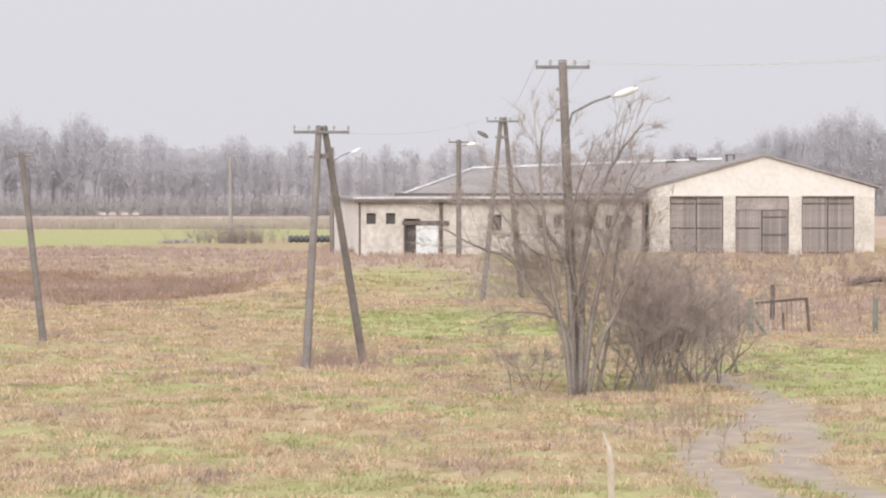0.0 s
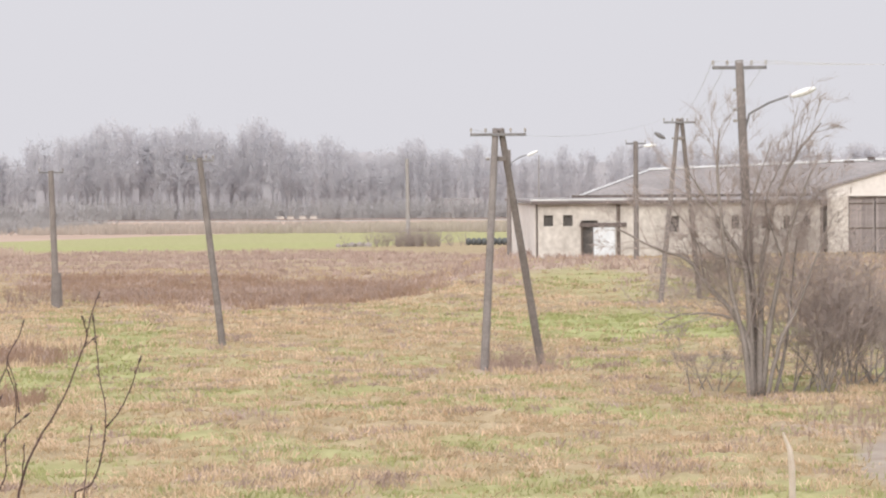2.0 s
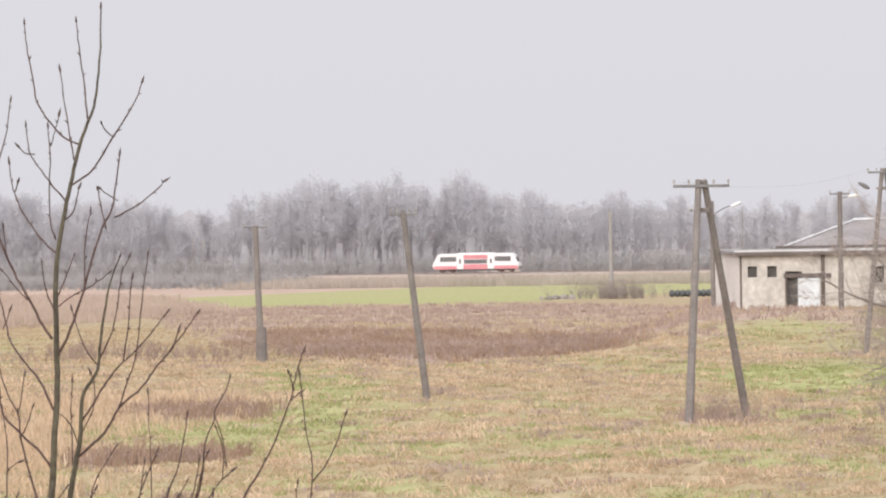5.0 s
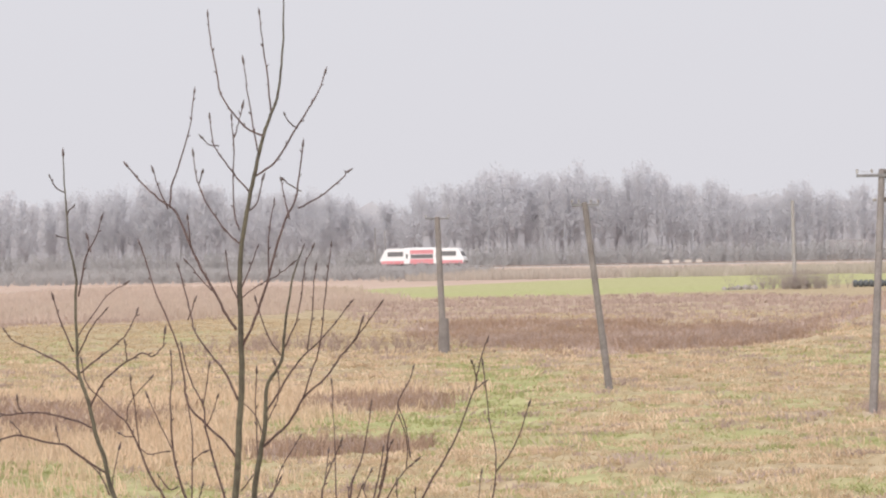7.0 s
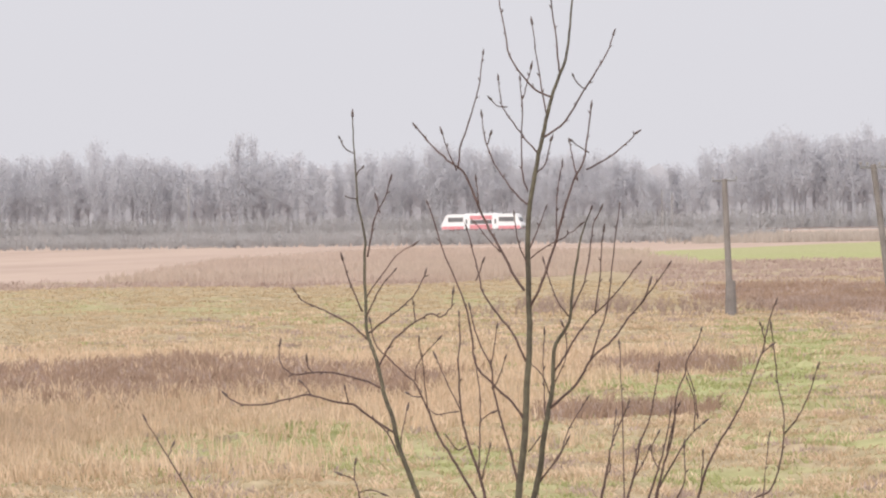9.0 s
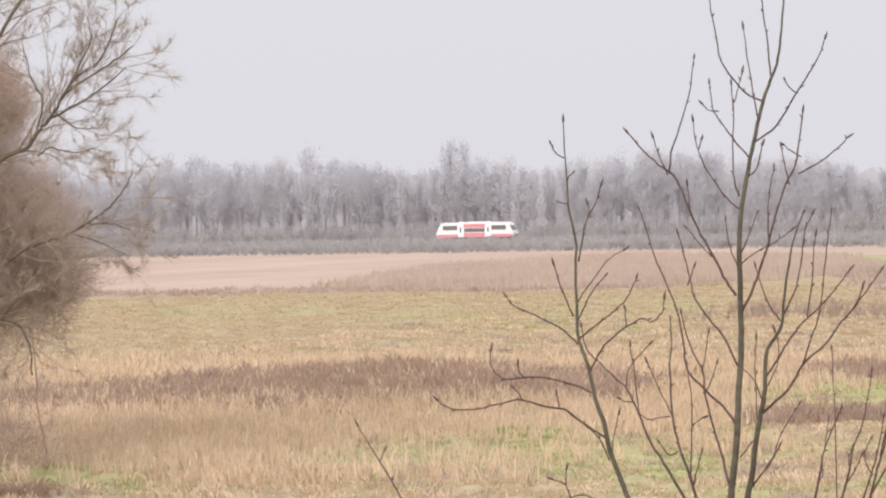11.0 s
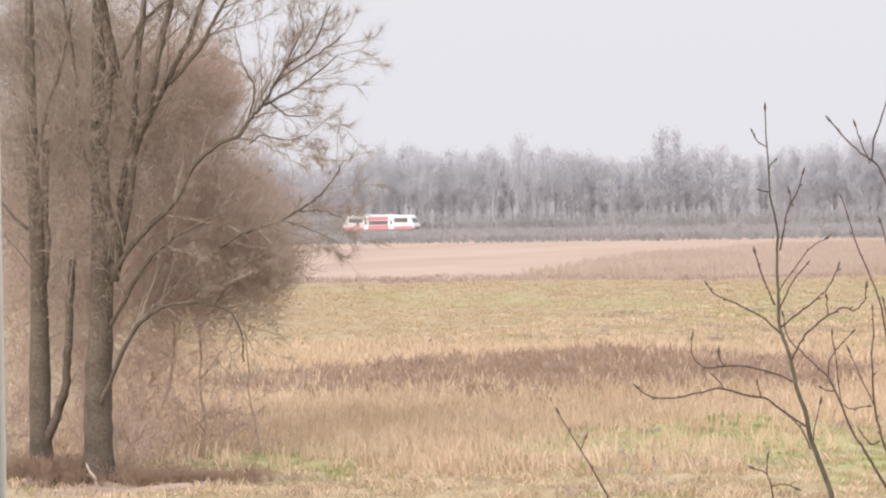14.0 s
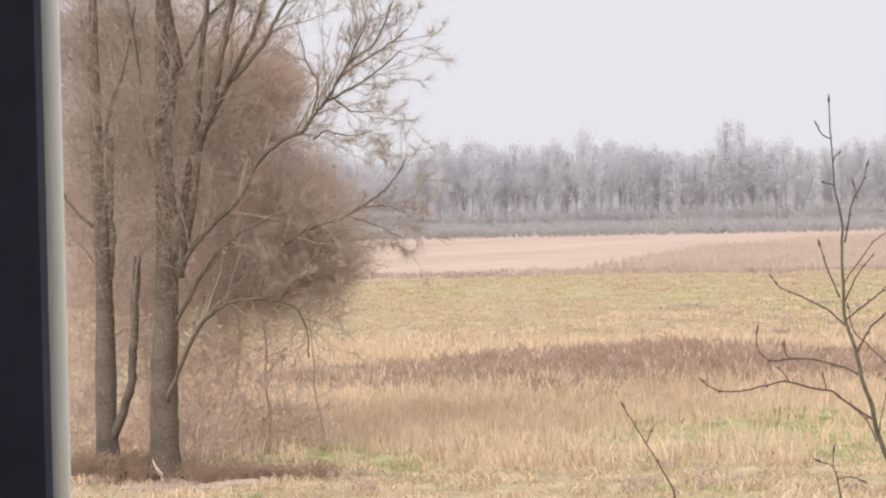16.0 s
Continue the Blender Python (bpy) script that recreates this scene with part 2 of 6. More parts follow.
def grow(rng, p, d, length, r, depth, o, out, twigs):
    """A branch with its side branches: thick pieces into out, fine ones into twigs."""
    n = max(3, int(length / o["step"]))
    p, d = np.array(p, float), np.array(d, float)
    for i in range(n):
        d = d + rng.normal(0, o["wander"], 3) + np.array([0, 0, o["lift"]])
        d /= np.linalg.norm(d)
        q = p + d * length / n
        ra, rb = r * (1 - 0.75 * i / n), r * (1 - 0.75 * (i + 1) / n)
        (out if ra > o["fine"] else twigs).append((p, q, ra, rb))
        p = q
        if depth and i >= n * o["bare"][depth] and rng.random() < o["fork"][depth]:
            side = np.cross(d, rng.normal(0, 1, 3))
            side /= np.linalg.norm(side) + 1e-9
            nd = d * o["along"] + side * (1 - o["along"]) * 1.3
            nd /= np.linalg.norm(nd)
            grow(rng, p, nd, length * rng.uniform(*o["ratio"]) * (1 - 0.45 * i / n), rb * o["thin"], depth - 1, o, out, twigs)


# ---- the lie of the land ----
def step(x, a, b):
    t = np.clip((x - a) / (b - a), 0, 1)
    return t * t * (3 - 2 * t)


def rail_y(x):
    return 706.5 - (x + 112.8) * math.tan(radians(6.57))


def waves(x, y, s, seed):
    g = np.random.RandomState(seed)
    v = np.zeros_like(x)
    for k in range(7):
        w, ph, amp = g.uniform(0.5, 2.2) / s, g.uniform(0, 6.28), 1.0
        an = g.uniform(0, 6.28)
        v = v + amp * np.sin((x * math.cos(an) + y * math.sin(an)) * w * 2 * math.pi + ph)
    return v / 4.0


def height(x, y):
    x, y = np.asarray(x, float), np.asarray(y, float)
    farm = step(y, 176, 234) * (1 - step(y, 285, 400)) * step(x, -15, -6.5)
    z = 2.0 * farm
    rel = y - rail_y(x)
    z = z + 1.25 * (step(rel, -14, -4) * (1 - step(rel, 4, 14)))
    calm = (1 - 0.7 * step(y, 300, 380)) * (1 - 0.9 * step(x, 3.5, 5) * (1 - step(y, 82, 92)))
    return z + calm * (0.15 * waves(x, y, 19, 3) + 0.08 * waves(x, y, 5, 4))


def tussocks(x, y):
    """Fine unevenness of the sward, less on the trodden track."""
    g = np.random.RandomState(77)
    rough = 0.075 * waves(x, y, 2.3, 5) + 0.070 * waves(x, y, 1.2, 6) + 0.05 * waves(x, y, 6, 7) + g.normal(0, 0.012, x.shape)
    return np.clip(rough, -0.08, 0.30) * (1 - step(y, 260, 320)) * (1 - 0.85 * zone_mud(x, y))


# zones of cover: each gives 0 to 1 over the plan
def patch(x, y, pts, soft=0.8, warp=0.5, squash=6.0):
    """Soft-edged stand with the given outline in plan; stands are drawn out along y."""
    x, y = np.asarray(x, float), np.asarray(y, float)
    u = x + warp * (0.8 * waves(x, y, 9, 71) + 0.5 * waves(x, y, 2.6, 72))
    v = (y + warp * 4 * (0.8 * waves(x, y, 12, 73) + 0.4 * waves(x, y, 3.4, 74))) / squash
    best = np.full(u.shape, 1e9)
    inside = np.zeros(u.shape, bool)
    for (ax, ay), (bx, by) in zip(pts, pts[1:] + pts[:1]):
        ay, by = ay / squash, by / squash
        dx, dy = bx - ax, by - ay
        t = np.clip(((u - ax) * dx + (v - ay) * dy) / (dx * dx + dy * dy + 1e-9), 0, 1)
        best = np.minimum(best, np.hypot(u - ax - t * dx, v - ay - t * dy))
        cross = (ay > v) != (by > v)
        inside ^= cross & (u < ax + (v - ay) * dx / (dy if abs(dy) > 1e-9 else 1e-9))
    return step(np.where(inside, best, -best), -soft, soft)


WEED_LAND = [(-23, 190), (-19, 196), (-15, 200), (-8, 210), (2, 224), (3, 240), (-6, 330), (-12, 356), (-29, 395), (-42, 400), (-72, 405), (-60, 330), (-45, 264), (-36, 230), (-29, 209)]
DARK_ISLANDS = ([(-26.0, 131), (-25.6, 138), (-23.4, 141), (-20.4, 137), (-20.8, 131)], [(-22.0, 103), (-21.8, 107), (-18.6, 109), (-17.0, 107), (-17.4, 103), (-20.1, 102)])
BELT = [(-51.5, 112), (-50, 124), (-48, 135), (-43.5, 140), (-39, 137), (-33, 132), (-29, 127), (-28.5, 114), (-34.5, 110), (-39, 110), (-43, 112), (-46, 109)]
REEDS = [(-104, 314), (-84, 294), (-70, 300), (-64, 330), (-62, 375), (-73, 410), (-85, 470), (-130, 531), (-130, 437), (-108, 335)]
FAR_GREEN = [(-88, 456), (-79, 426), (-64, 409), (-44, 409), (-30, 425), (-25, 455), (-15, 480), (60, 500), (60, 690), (-10, 690), (-24, 688), (-46, 645), (-67, 580), (-86, 500)]
GREEN_STRIP = [(-18, 190), (-11.5, 181), (-8, 170), (-5.6, 162), (-3.5, 156), (-0.6, 150), (2.7, 149), (8, 151), (8, 172), (4.6, 174), (3.3, 184), (-1.2, 182), (-5, 179), (-9, 189), (-12, 192)]
MID_GREEN = [(-25.5, 119), (-23.6, 130), (-21.5, 131), (-21.4, 144), (-28, 177), (-29.6, 191), (-25.6, 186), (-18.6, 156), (-16.2, 134), (-14.6, 110), (-17.2, 108)]
UPPER_GREEN = [(-78, 210), (-68, 208), (-47, 176), (-42, 183), (-55, 258), (-65, 248), (-79, 253), (-103, 278), (-104, 262)]
NEAR_GREENS = ([(-37.8, 81), (-37, 88), (-31, 80), (-29.5, 75), (-33, 76.5)], [(-29.5, 83), (-30.5, 92), (-25, 98), (-19, 89), (-18, 80), (-22, 81)])


DITCH_STRIP = [(-36, 231), (-29, 211), (-22, 193), (-19, 196), (-15, 200), (-11, 206), (-13, 236), (-20, 248), (-30, 262), (-42, 268)]


def zone_weeds(x, y):
    clump = step(waves(0.35 * x, y, 30, 13) * 0.7 + waves(x, y, 9, 14) * 0.45, -0.25, 0.40)
    ditch = patch(x, y, DITCH_STRIP, 1.8, 1.6) * step(waves(0.35 * x, y, 22, 18) * 0.6 + waves(x, y, 7, 19) * 0.5, -0.5, 0.3)
    lower = 1 - step(y + 6 * waves(x, y, 14, 16), 228, 300)
    a = patch(x, y, WEED_LAND, 1.0, 0.9) * (0.06 + 0.90 * np.clip(clump * (0.75 + 0.25 * lower) + 0.30 * lower * step(waves(x, y, 20, 17), -0.5, 0.4), 0, 1))
    c = np.maximum.reduce([patch(x, y, isle, 0.45, 0.35) for isle in DARK_ISLANDS])
    e = step(y + waves(x, y, 9, 12) * 2, 284, 290) * (1 - step(y + waves(x, y, 9, 12) * 2, 303, 309)) * (1 - step(x, -74, -62)) * 0.7
    f = step(y + waves(x, y, 9, 12) * 2, 146, 158) * (1 - step(y, 215, 235)) * step(x, 7, 11) * (0.25 + 0.45 * clump)
    k = step(y, 192, 200) * (1 - step(y, 226, 236)) * step(x, -10, -6) * (1 - step(x, 6, 10)) * step(waves(x, y, 11, 15), -0.1, 0.5) * 0.7
    g = (1 - step(np.hypot((x + 3.7) / 1.6, (y - 125) / 4.5), 0.6, 1.2)) * 0.9
    h = (1 - step(np.hypot((x - 5.6) / 2.2, (y - 92) / 6), 0.5, 1.2)) * 0.6
    m = patch(x, y, [(-44, 72), (-43, 80), (-36, 79), (-31, 76.5), (-30, 74), (-33, 72)], 0.5) * 0.85
    return np.clip(np.maximum.reduce([m, a, 0.95 * ditch, 0.9 * zone_band(x, y), c, e, f, g, h, k]), 0, 1)


def zone_band(x, y):
    """The dark goldenrod belt across the meadow."""
    return patch(x, y, BELT, 0.9, 0.6)


def zone_reeds(x, y):
    return patch(x, y, REEDS, 1.6, 1.0)


def zone_green(x, y):
    n = waves(x, y, 12, 21) * 5 + waves(x, y, 4, 22) * 2
    mottle = 0.70 + 0.30 * step(waves(x, y, 6, 27) * 0.6 + waves(x, y, 1.9, 28) * 0.5, -0.5, 0.4)
    a = patch(x, y, GREEN_STRIP, 0.7) * (0.45 + 0.55 * step(x, -9, -3))
    b = patch(x, y, MID_GREEN, 1.3, 0.9) * 0.95 * mottle
    c = step(y + n * 0.5, 104, 109) * (1 - step(y + n * 0.5, 136, 142)) * step(x + n * 0.3, 8.5, 10)
    e = patch(x, y, FAR_GREEN, 1.6, 1.2) * 0.9
    f = step(waves(x, y, 13, 23) + 0.5 * waves(x, y, 3, 26), -0.45, 0.85) * 0.7 * (1 - step(y, 128, 168)) * step(x, -28, -12)
    g = patch(x, y, UPPER_GREEN, 2.5, 1.2) * 0.5 * step(waves(x, y, 16, 29) + 0.6 * waves(x, y, 5, 30), -0.35, 0.55)
    h = step(y + n, 190, 200) * (1 - step(y + n, 218, 230)) * step(x, -8, -3) * (1 - step(x, 6, 10)) * 0.6
    k = np.maximum.reduce([patch(x, y, p, 0.9, 0.6) for p in NEAR_GREENS]) * 0.8 * mottle
    return np.clip(np.maximum.reduce([a, b, c, e, f, g, h, k]), 0, 1)


def zone_field(x, y):
    start = np.interp(x, (-110, -78, -40), (304, 430, 470))
    return step(y + waves(x, y, 40, 31) * 3, start, start + 8) * (1 - zone_green(x, y))


def zone_mud(x, y):
    """Two wheel ruts that join and bend away behind the shrubs."""
    n = waves(x, y, 3, 41) * 0.22
    left = np.interp(y, (60, 72, 76, 80, 84, 88.5, 97, 104, 111, 120), (7.2, 6.1, 5.85, 5.7, 5.95, 6.8, 8.2, 9.6, 9.4, 8.5))
    right = np.interp(y, (60, 72, 75.6, 79, 85, 90.5, 96, 104), (9.6, 8.5, 7.8, 7.6, 8.3, 8.9, 9.0, 9.6))
    a = 1 - step(np.abs(x - left + n), 0.42, 0.80)
    b = (1 - step(np.abs(x - right + n), 0.45, 0.85)) * (1 - step(y, 98, 106))
    return np.maximum(a, b) * (1 - step(y, 116, 124)) * step(y, 40, 50) * (0.78 + 0.22 * step(waves(x, y, 5, 42), -0.6, 0.3))


gx = np.concatenate([[-4000, -2000, -1000, -600], np.arange(-400, -110, 2.5), np.arange(-110, -48, 0.6), np.arange(-48, 16, 0.28), np.arange(16, 34, 0.6), np.arange(34, 160, 2.5), [250, 600, 1500, 4000]])
gy = np.concatenate([[-300, -60, 0, 30, 50], 62 * np.exp(np.arange(0, math.log(150 / 62), 0.0040)), 150 * np.exp(np.arange(0, math.log(700 / 150), 0.0070)), np.arange(703, 800, 3), [850, 950, 1200, 2000, 4500]])
X, Y = np.meshgrid(gx, gy)
Z = height(X, Y) + tussocks(X, Y)
nx, ny = len(gx), len(gy)
idx = np.arange(nx * ny).reshape(ny, nx)
quads = np.stack([idx[:-1, :-1], idx[:-1, 1:], idx[1:, 1:], idx[1:, :-1]], -1).reshape(-1, 4)


def ground_material():
    m = bpy.data.materials.new("meadow")
    m.use_nodes = True
    n, l = m.node_tree.nodes, m.node_tree.links
    b = n["Principled BSDF"]
    b.inputs["Roughness"].default_value, b.inputs["Specular IOR Level"].default_value = 0.95, 0.1
    tc = n.new("ShaderNodeTexCoord")

    def noise_ramp(scale, c0, c1, stretch=(1, 1, 1)):
        mp, t, r = n.new("ShaderNodeMapping"), n.new("ShaderNodeTexNoise"), n.new("ShaderNodeValToRGB")
        mp.inputs["Scale"].default_value = stretch
        t.inputs["Scale"].default_value, t.inputs["Detail"].default_value, t.inputs["Roughness"].default_value = scale, 6, 0.65
        l.new(tc.outputs["Object"], mp.inputs[0])
        l.new(mp.outputs[0], t.inputs["Vector"])
        r.color_ramp.elements[0].position, r.color_ramp.elements[1].position = 0.35, 0.65
        r.color_ramp.elements[0].color, r.color_ramp.elements[1].color = (*c0, 1), (*c1, 1)
        l.new(t.outputs["Fac"], r.inputs[0])
        return r.outputs[0], t.outputs["Fac"]

    # tan's dark end: darker soil, with shade under the straw put into it
    tan, fac = noise_ramp(0.8, (0.235, 0.18, 0.108), (0.44, 0.35, 0.23))
    straw, _ = noise_ramp(1.6, (0.31, 0.24, 0.15), (0.47, 0.375, 0.255))
    _, drift = noise_ramp(0.10, (0, 0, 0), (1, 1, 1))
    both = n.new("ShaderNodeMix")
    both.data_type = "RGBA"
    l.new(drift, both.inputs[0])
    l.new(tan, both.inputs[6])
    l.new(straw, both.inputs[7])
    tan = both.outputs[2]
    green, _ = noise_ramp(1.3, (0.28, 0.288, 0.125), (0.41, 0.412, 0.205))
    weed, _ = noise_ramp(0.8, (0.36, 0.265, 0.222), (0.48, 0.37, 0.315))
    field, _ = noise_ramp(0.05, (0.40, 0.298, 0.245), (0.475, 0.36, 0.298), (1, 0.25, 1))
    mud, _ = noise_ramp(0.9, (0.30, 0.245, 0.205), (0.40, 0.34, 0.295))
    att = n.new("ShaderNodeAttribute")
    att.attribute_name = "cover"
    sep = n.new("ShaderNodeSeparateColor")
    l.new(att.outputs["Color"], sep.inputs[0])
    last = tan
    for source, colour in ((sep.outputs[0], green), (sep.outputs[1], weed), (sep.outputs[2], field), (att.outputs["Alpha"], mud)):
        mx = n.new("ShaderNodeMix")
        mx.data_type = "RGBA"
        l.new(source, mx.inputs[0])
        l.new(last, mx.inputs[6])
        l.new(colour, mx.inputs[7])
        last = mx.outputs[2]
    l.new(last, b.inputs["Base Color"])
    bp = n.new("ShaderNodeBump")
    bp.inputs["Strength"].default_value, bp.inputs["Distance"].default_value = 0.5, 0.15
    l.new(fac, bp.inputs["Height"])
    l.new(bp.outputs[0], b.inputs["Normal"])
    return m


ground = mesh_object("ground", np.stack([X, Y, Z], -1).reshape(-1, 3), quads, ground_material(), smooth=True)
tagged(ground, "rough winter meadow with dry and green grass", "ground", kind="structure")
cover = ground.data.attributes.new("cover", "FLOAT_COLOR", "POINT")
cover.data.foreach_set("color", np.stack([zone_green(X, Y), zone_weeds(X, Y), zone_field(X, Y), zone_mud(X, Y)], -1).reshape(-1).astype(np.float32))


def gz(x, y):
    return float(height(x, y))


# ---- railway ----
TR = pose(-112.8, 706.5, 0, 0, 0, -6.57)          # the line's own space: x along it, y away from the camera
rail_bed = part("rail_bed", prism([(-2.6, 1.15), (-1.7, 1.45), (1.7, 1.45), (2.6, 1.15)], -420, 420), M_BALLAST)
rail_bed.matrix_world = TR
tagged(rail_bed, "low ballast bed of a single railway line", "railway", kind="structure")
for side in (-0.75, 0.75):
    r = part("rail", prism([(side - 0.07, 1.45), (side - 0.03, 1.63), (side + 0.03, 1.63), (side + 0.07, 1.45)], -420, 420), M_RAIL, rail_bed)


def railcar():
    """A single short railcar with raked ends; x runs along it, z from the rail."""
    car = empty("railcar", TR, "short white railcar with a red middle and red skirt", "train")
    L, W = 8.5, 1.45
    # main white shell, raked at both ends
    side = [(-L, 1.35), (-L + 0.25, 0.75), (L - 0.25, 0.75), (L, 1.35), (L - 1.05, 3.35), (L - 1.7, 3.62), (-L + 1.7, 3.62), (-L + 1.05, 3.35)]
    bm = bmesh.new()
    a = [bm.verts.new((x, -W, z)) for x, z in side]
    b = [bm.verts.new((x, W, z)) for x, z in side]
    bm.faces.new(a), bm.faces.new(b[::-1])
    for i in range(8):
        bm.faces.new((a[i], b[i], b[(i + 1) % 8], a[(i + 1) % 8]))
    bmesh.ops.recalc_face_normals(bm, faces=bm.faces)
    bmesh.ops.bevel(bm, geom=list(bm.edges), offset=0.08, segments=1, affect="EDGES")
    part("body", bm, M_WHITE, car)
    part("roof_hood", boxed(-3.6, 3.4, -1.1, 1.1, 3.6, 3.76, bevel=0.08), M_WHITE, car)
    for s in (-1, 1):
        y0, y1 = (-W - 0.02, -W + 0.05) if s < 0 else (W - 0.05, W + 0.02)
        # red middle and skirt
        part("red_panel", boxed(-2.35, 2.35, y0, y1, 2.55, 3.32), M_RED, car, "red side panel")
        part("red_panel", boxed(-2.35, 2.35, y0, y1, 0.6, 1.55), M_RED, car, "red side panel")
        for q in (-1, 1):
            xa, xb = sorted((q * 3.65, q * (L - 0.28)))
            part("skirt", boxed(xa, xb, y0 + s * 0.005, y1 + s * 0.005, 0.62, 1.25), M_RED, car, "red skirt")
        part("window", boxed(-2.25, 2.25, y0 - 0.01, y1 + 0.01, 1.68, 2.45), M_CARGLASS, car)
        for q in (-1, 1):
            part("window", boxed(*sorted((q * 3.75, q * 6.9)), y0 - 0.01, y1 + 0.01, 2.1, 3.0), M_CARGLASS, car)
            door = part("door", boxed(*sorted((q * 2.45, q * 3.55)), y0 - 0.012, y1 + 0.012, 0.66, 3.3), M_WHITE, car, "white sliding door")
            part("door_glass", boxed(*sorted((q * 2.85, q * 3.2)), y0 - 0.03, y1 + 0.03, 1.7, 2.6), M_CARGLASS, door)
    for q in (-1, 1):
        bm = bmesh.new()
        m = Matrix.LocRotScale((q * (L - 0.60), 0, 2.42), Euler((0, -q * radians(27.7), 0)), (0.12, 2.4, 1.05))
        bmesh.ops.create_cube(bm, size=1, matrix=m)
        part("windscreen", bm, M_CARGLASS, car)
        for s in (-1, 1):
            part("headlight", boxed(*sorted((q * (L - 0.1), q * (L + 0.03))), s * 1.0 - 0.15, s * 1.0 + 0.15, 1.1, 1.28), M_LAMP, car)
        part("coupler", rodded((q * (L - 0.4), 0, 0.95), (q * (L + 0.35), 0, 0.95), 0.12), M_GREY, car)
        bogie = part("bogie", boxed(*sorted((q * 4.4, q * 7.2)), -1.0, 1.0, 0.35, 0.75, bevel=0.05), M_GREY, car)
        for x in (4.8, 6.8):
            for s in (-0.75, 0.75):
                part("wheel", rodded((q * x, s - 0.07, 0.42), (q * x, s + 0.07, 0.42), 0.42, sides=16), M_RAIL, bogie)
    part("underframe", boxed(-4.0, 4.0, -1.15, 1.15, 0.3, 0.72, bevel=0.04), M_GREY, car)
    return car


CAR = railcar()


# ---- far woods ----
def wood_height(x):
    """Height of the woods by bearing from the house, in degrees to the left."""
    b = math.degrees(math.atan2(-x, 775.0))
    return float(np.interp(b, (-9, -5.5, -4, -1, 1.2, 2.5, 4, 6.3, 8, 9.3, 9.65, 10.1, 12, 14, 17, 21, 28), (20, 20, 16.5, 15.5, 14.6, 16.6, 18.2, 20.6, 19.5, 17.5, 13.5, 18, 19.0, 18.4, 19.4, 19.6, 19)))


def far_woods():
    rng = np.random.default_rng(5)
    kinds = []
    for k in range(14):
        pairs = [tubes([((0, 0, 0), (rng.normal(0, 0.01), 0, 0.45), 0.0085, 0.006), ((rng.normal(0, 0.01), 0, 0.44), (rng.normal(0, 0.02), 0, 0.92), 0.006, 0.002)], 4)]
        wide = rng.uniform(0.10, 0.185)
        low = rng.uniform(0.28, 0.5)
        for c in range(24):
            hgt = low + (0.97 - low) * rng.random() ** 0.8
            prof = wide * max(0.15, math.sin(math.pi * min(1.0, (hgt - low + 0.12) / (1.22 - low))) ** 0.6)
            an, rr = rng.uniform(0, 6.28), prof * rng.uniform(0.2, 0.9)
            cen = np.array((math.cos(an) * rr, math.sin(an) * rr, hgt - 0.09 * (rr / wide) ** 2))
            n = 34
            pts = cen + rng.normal(0, 1, (n, 3)) * np.array((0.030, 0.030, 0.034))
            d = (pts - np.array((0, 0, hgt - 0.22))) * np.array((1, 1, 1)) + rng.normal(0, 0.16, (n, 3))
            pairs.append(slivers(rng, pts, d, rng.uniform(0.025, 0.055, n), rng.uniform(0.006, 0.013, n)))
            pairs.append(tubes([((0, 0, max(0.1, hgt - 0.2)), cen, 0.0035, 0.0015)], 3))
        kinds.append((np.concatenate([p[0] for p in pairs]), [p[1] for p in pairs], [len(p[0]) for p in pairs]))
    V, F, n = [], [], 0
    places = []
    for row, (off, gap) in enumerate(((34, 4.6), (39, 4.4), (46, 4.0), (54, 4.0), (63, 4.4), (74, 5.5))):
        x = -470.0
        while x < 190:
            x += gap * rng.uniform(0.4, 1.6)
            clump = math.sin(x * 0.17 + 0.7) + math.sin(x * 0.071 + 2.0) + math.sin(x * 0.41)
            places.append((x, off + rng.normal(0, 2.0), wood_height(x) * (0.985 + 0.045 * clump) + rng.normal(0, 0.65) - (0.6, 0, 0.8, 1.6, 2.4, 3.0)[row]))
    places.append((-222.5, 36, 23.5))
    places.append((-219.5, 38, 22.8))
    for x, off, tall in places:
        v, fs, ls = kinds[rng.integers(len(kinds))]
        w = rng.uniform(0, 6.28)
        c, s = math.cos(w), math.sin(w)
        fat = min(tall, 19) * rng.uniform(0.85, 1.25)
        y = rail_y(x) + off
        V.append(np.stack([(v[:, 0] * c - v[:, 1] * s) * fat + x, (v[:, 0] * s + v[:, 1] * c) * fat + y, v[:, 2] * tall + gz(x, y) - 0.1], -1))
        for f, k in zip(fs, ls):
            F += (f + n).tolist()
            n += k
    tagged(mesh_object("far_woods", np.concatenate(V), F, M_WOODS), "bare alder and birch woods behind the railway, greyed by painted haze", "woods", kind="stuff")
    # the depth of the woods, seen only between the stems, in the same haze-paled colour
    xs = np.arange(-520, 240, 1.6)
    top = np.array([wood_height(x) * 0.83 + rng.normal(0, 0.6) for x in xs])
    ya = np.array([rail_y(x) + 96 + 3 * math.sin(x * 0.3) for x in xs])
    v = np.concatenate([np.stack([xs, ya, np.zeros_like(xs) - 1], -1), np.stack([xs, ya + 2, top], -1), np.stack([xs, ya + 30, np.zeros_like(xs) - 1], -1)])
    k = len(xs)
    i = np.arange(k - 1)
    f = np.concatenate([np.stack([i, i + 1, i + 1 + k, i + k], -1), np.stack([i + k, i + 1 + k, i + 1 + 2 * k, i + 2 * k], -1)])
    tagged(mesh_object("backdrop", v, f, M_WOODS), "depth of the distant woods, greyed by painted haze", "woods", kind="structure")


far_woods()


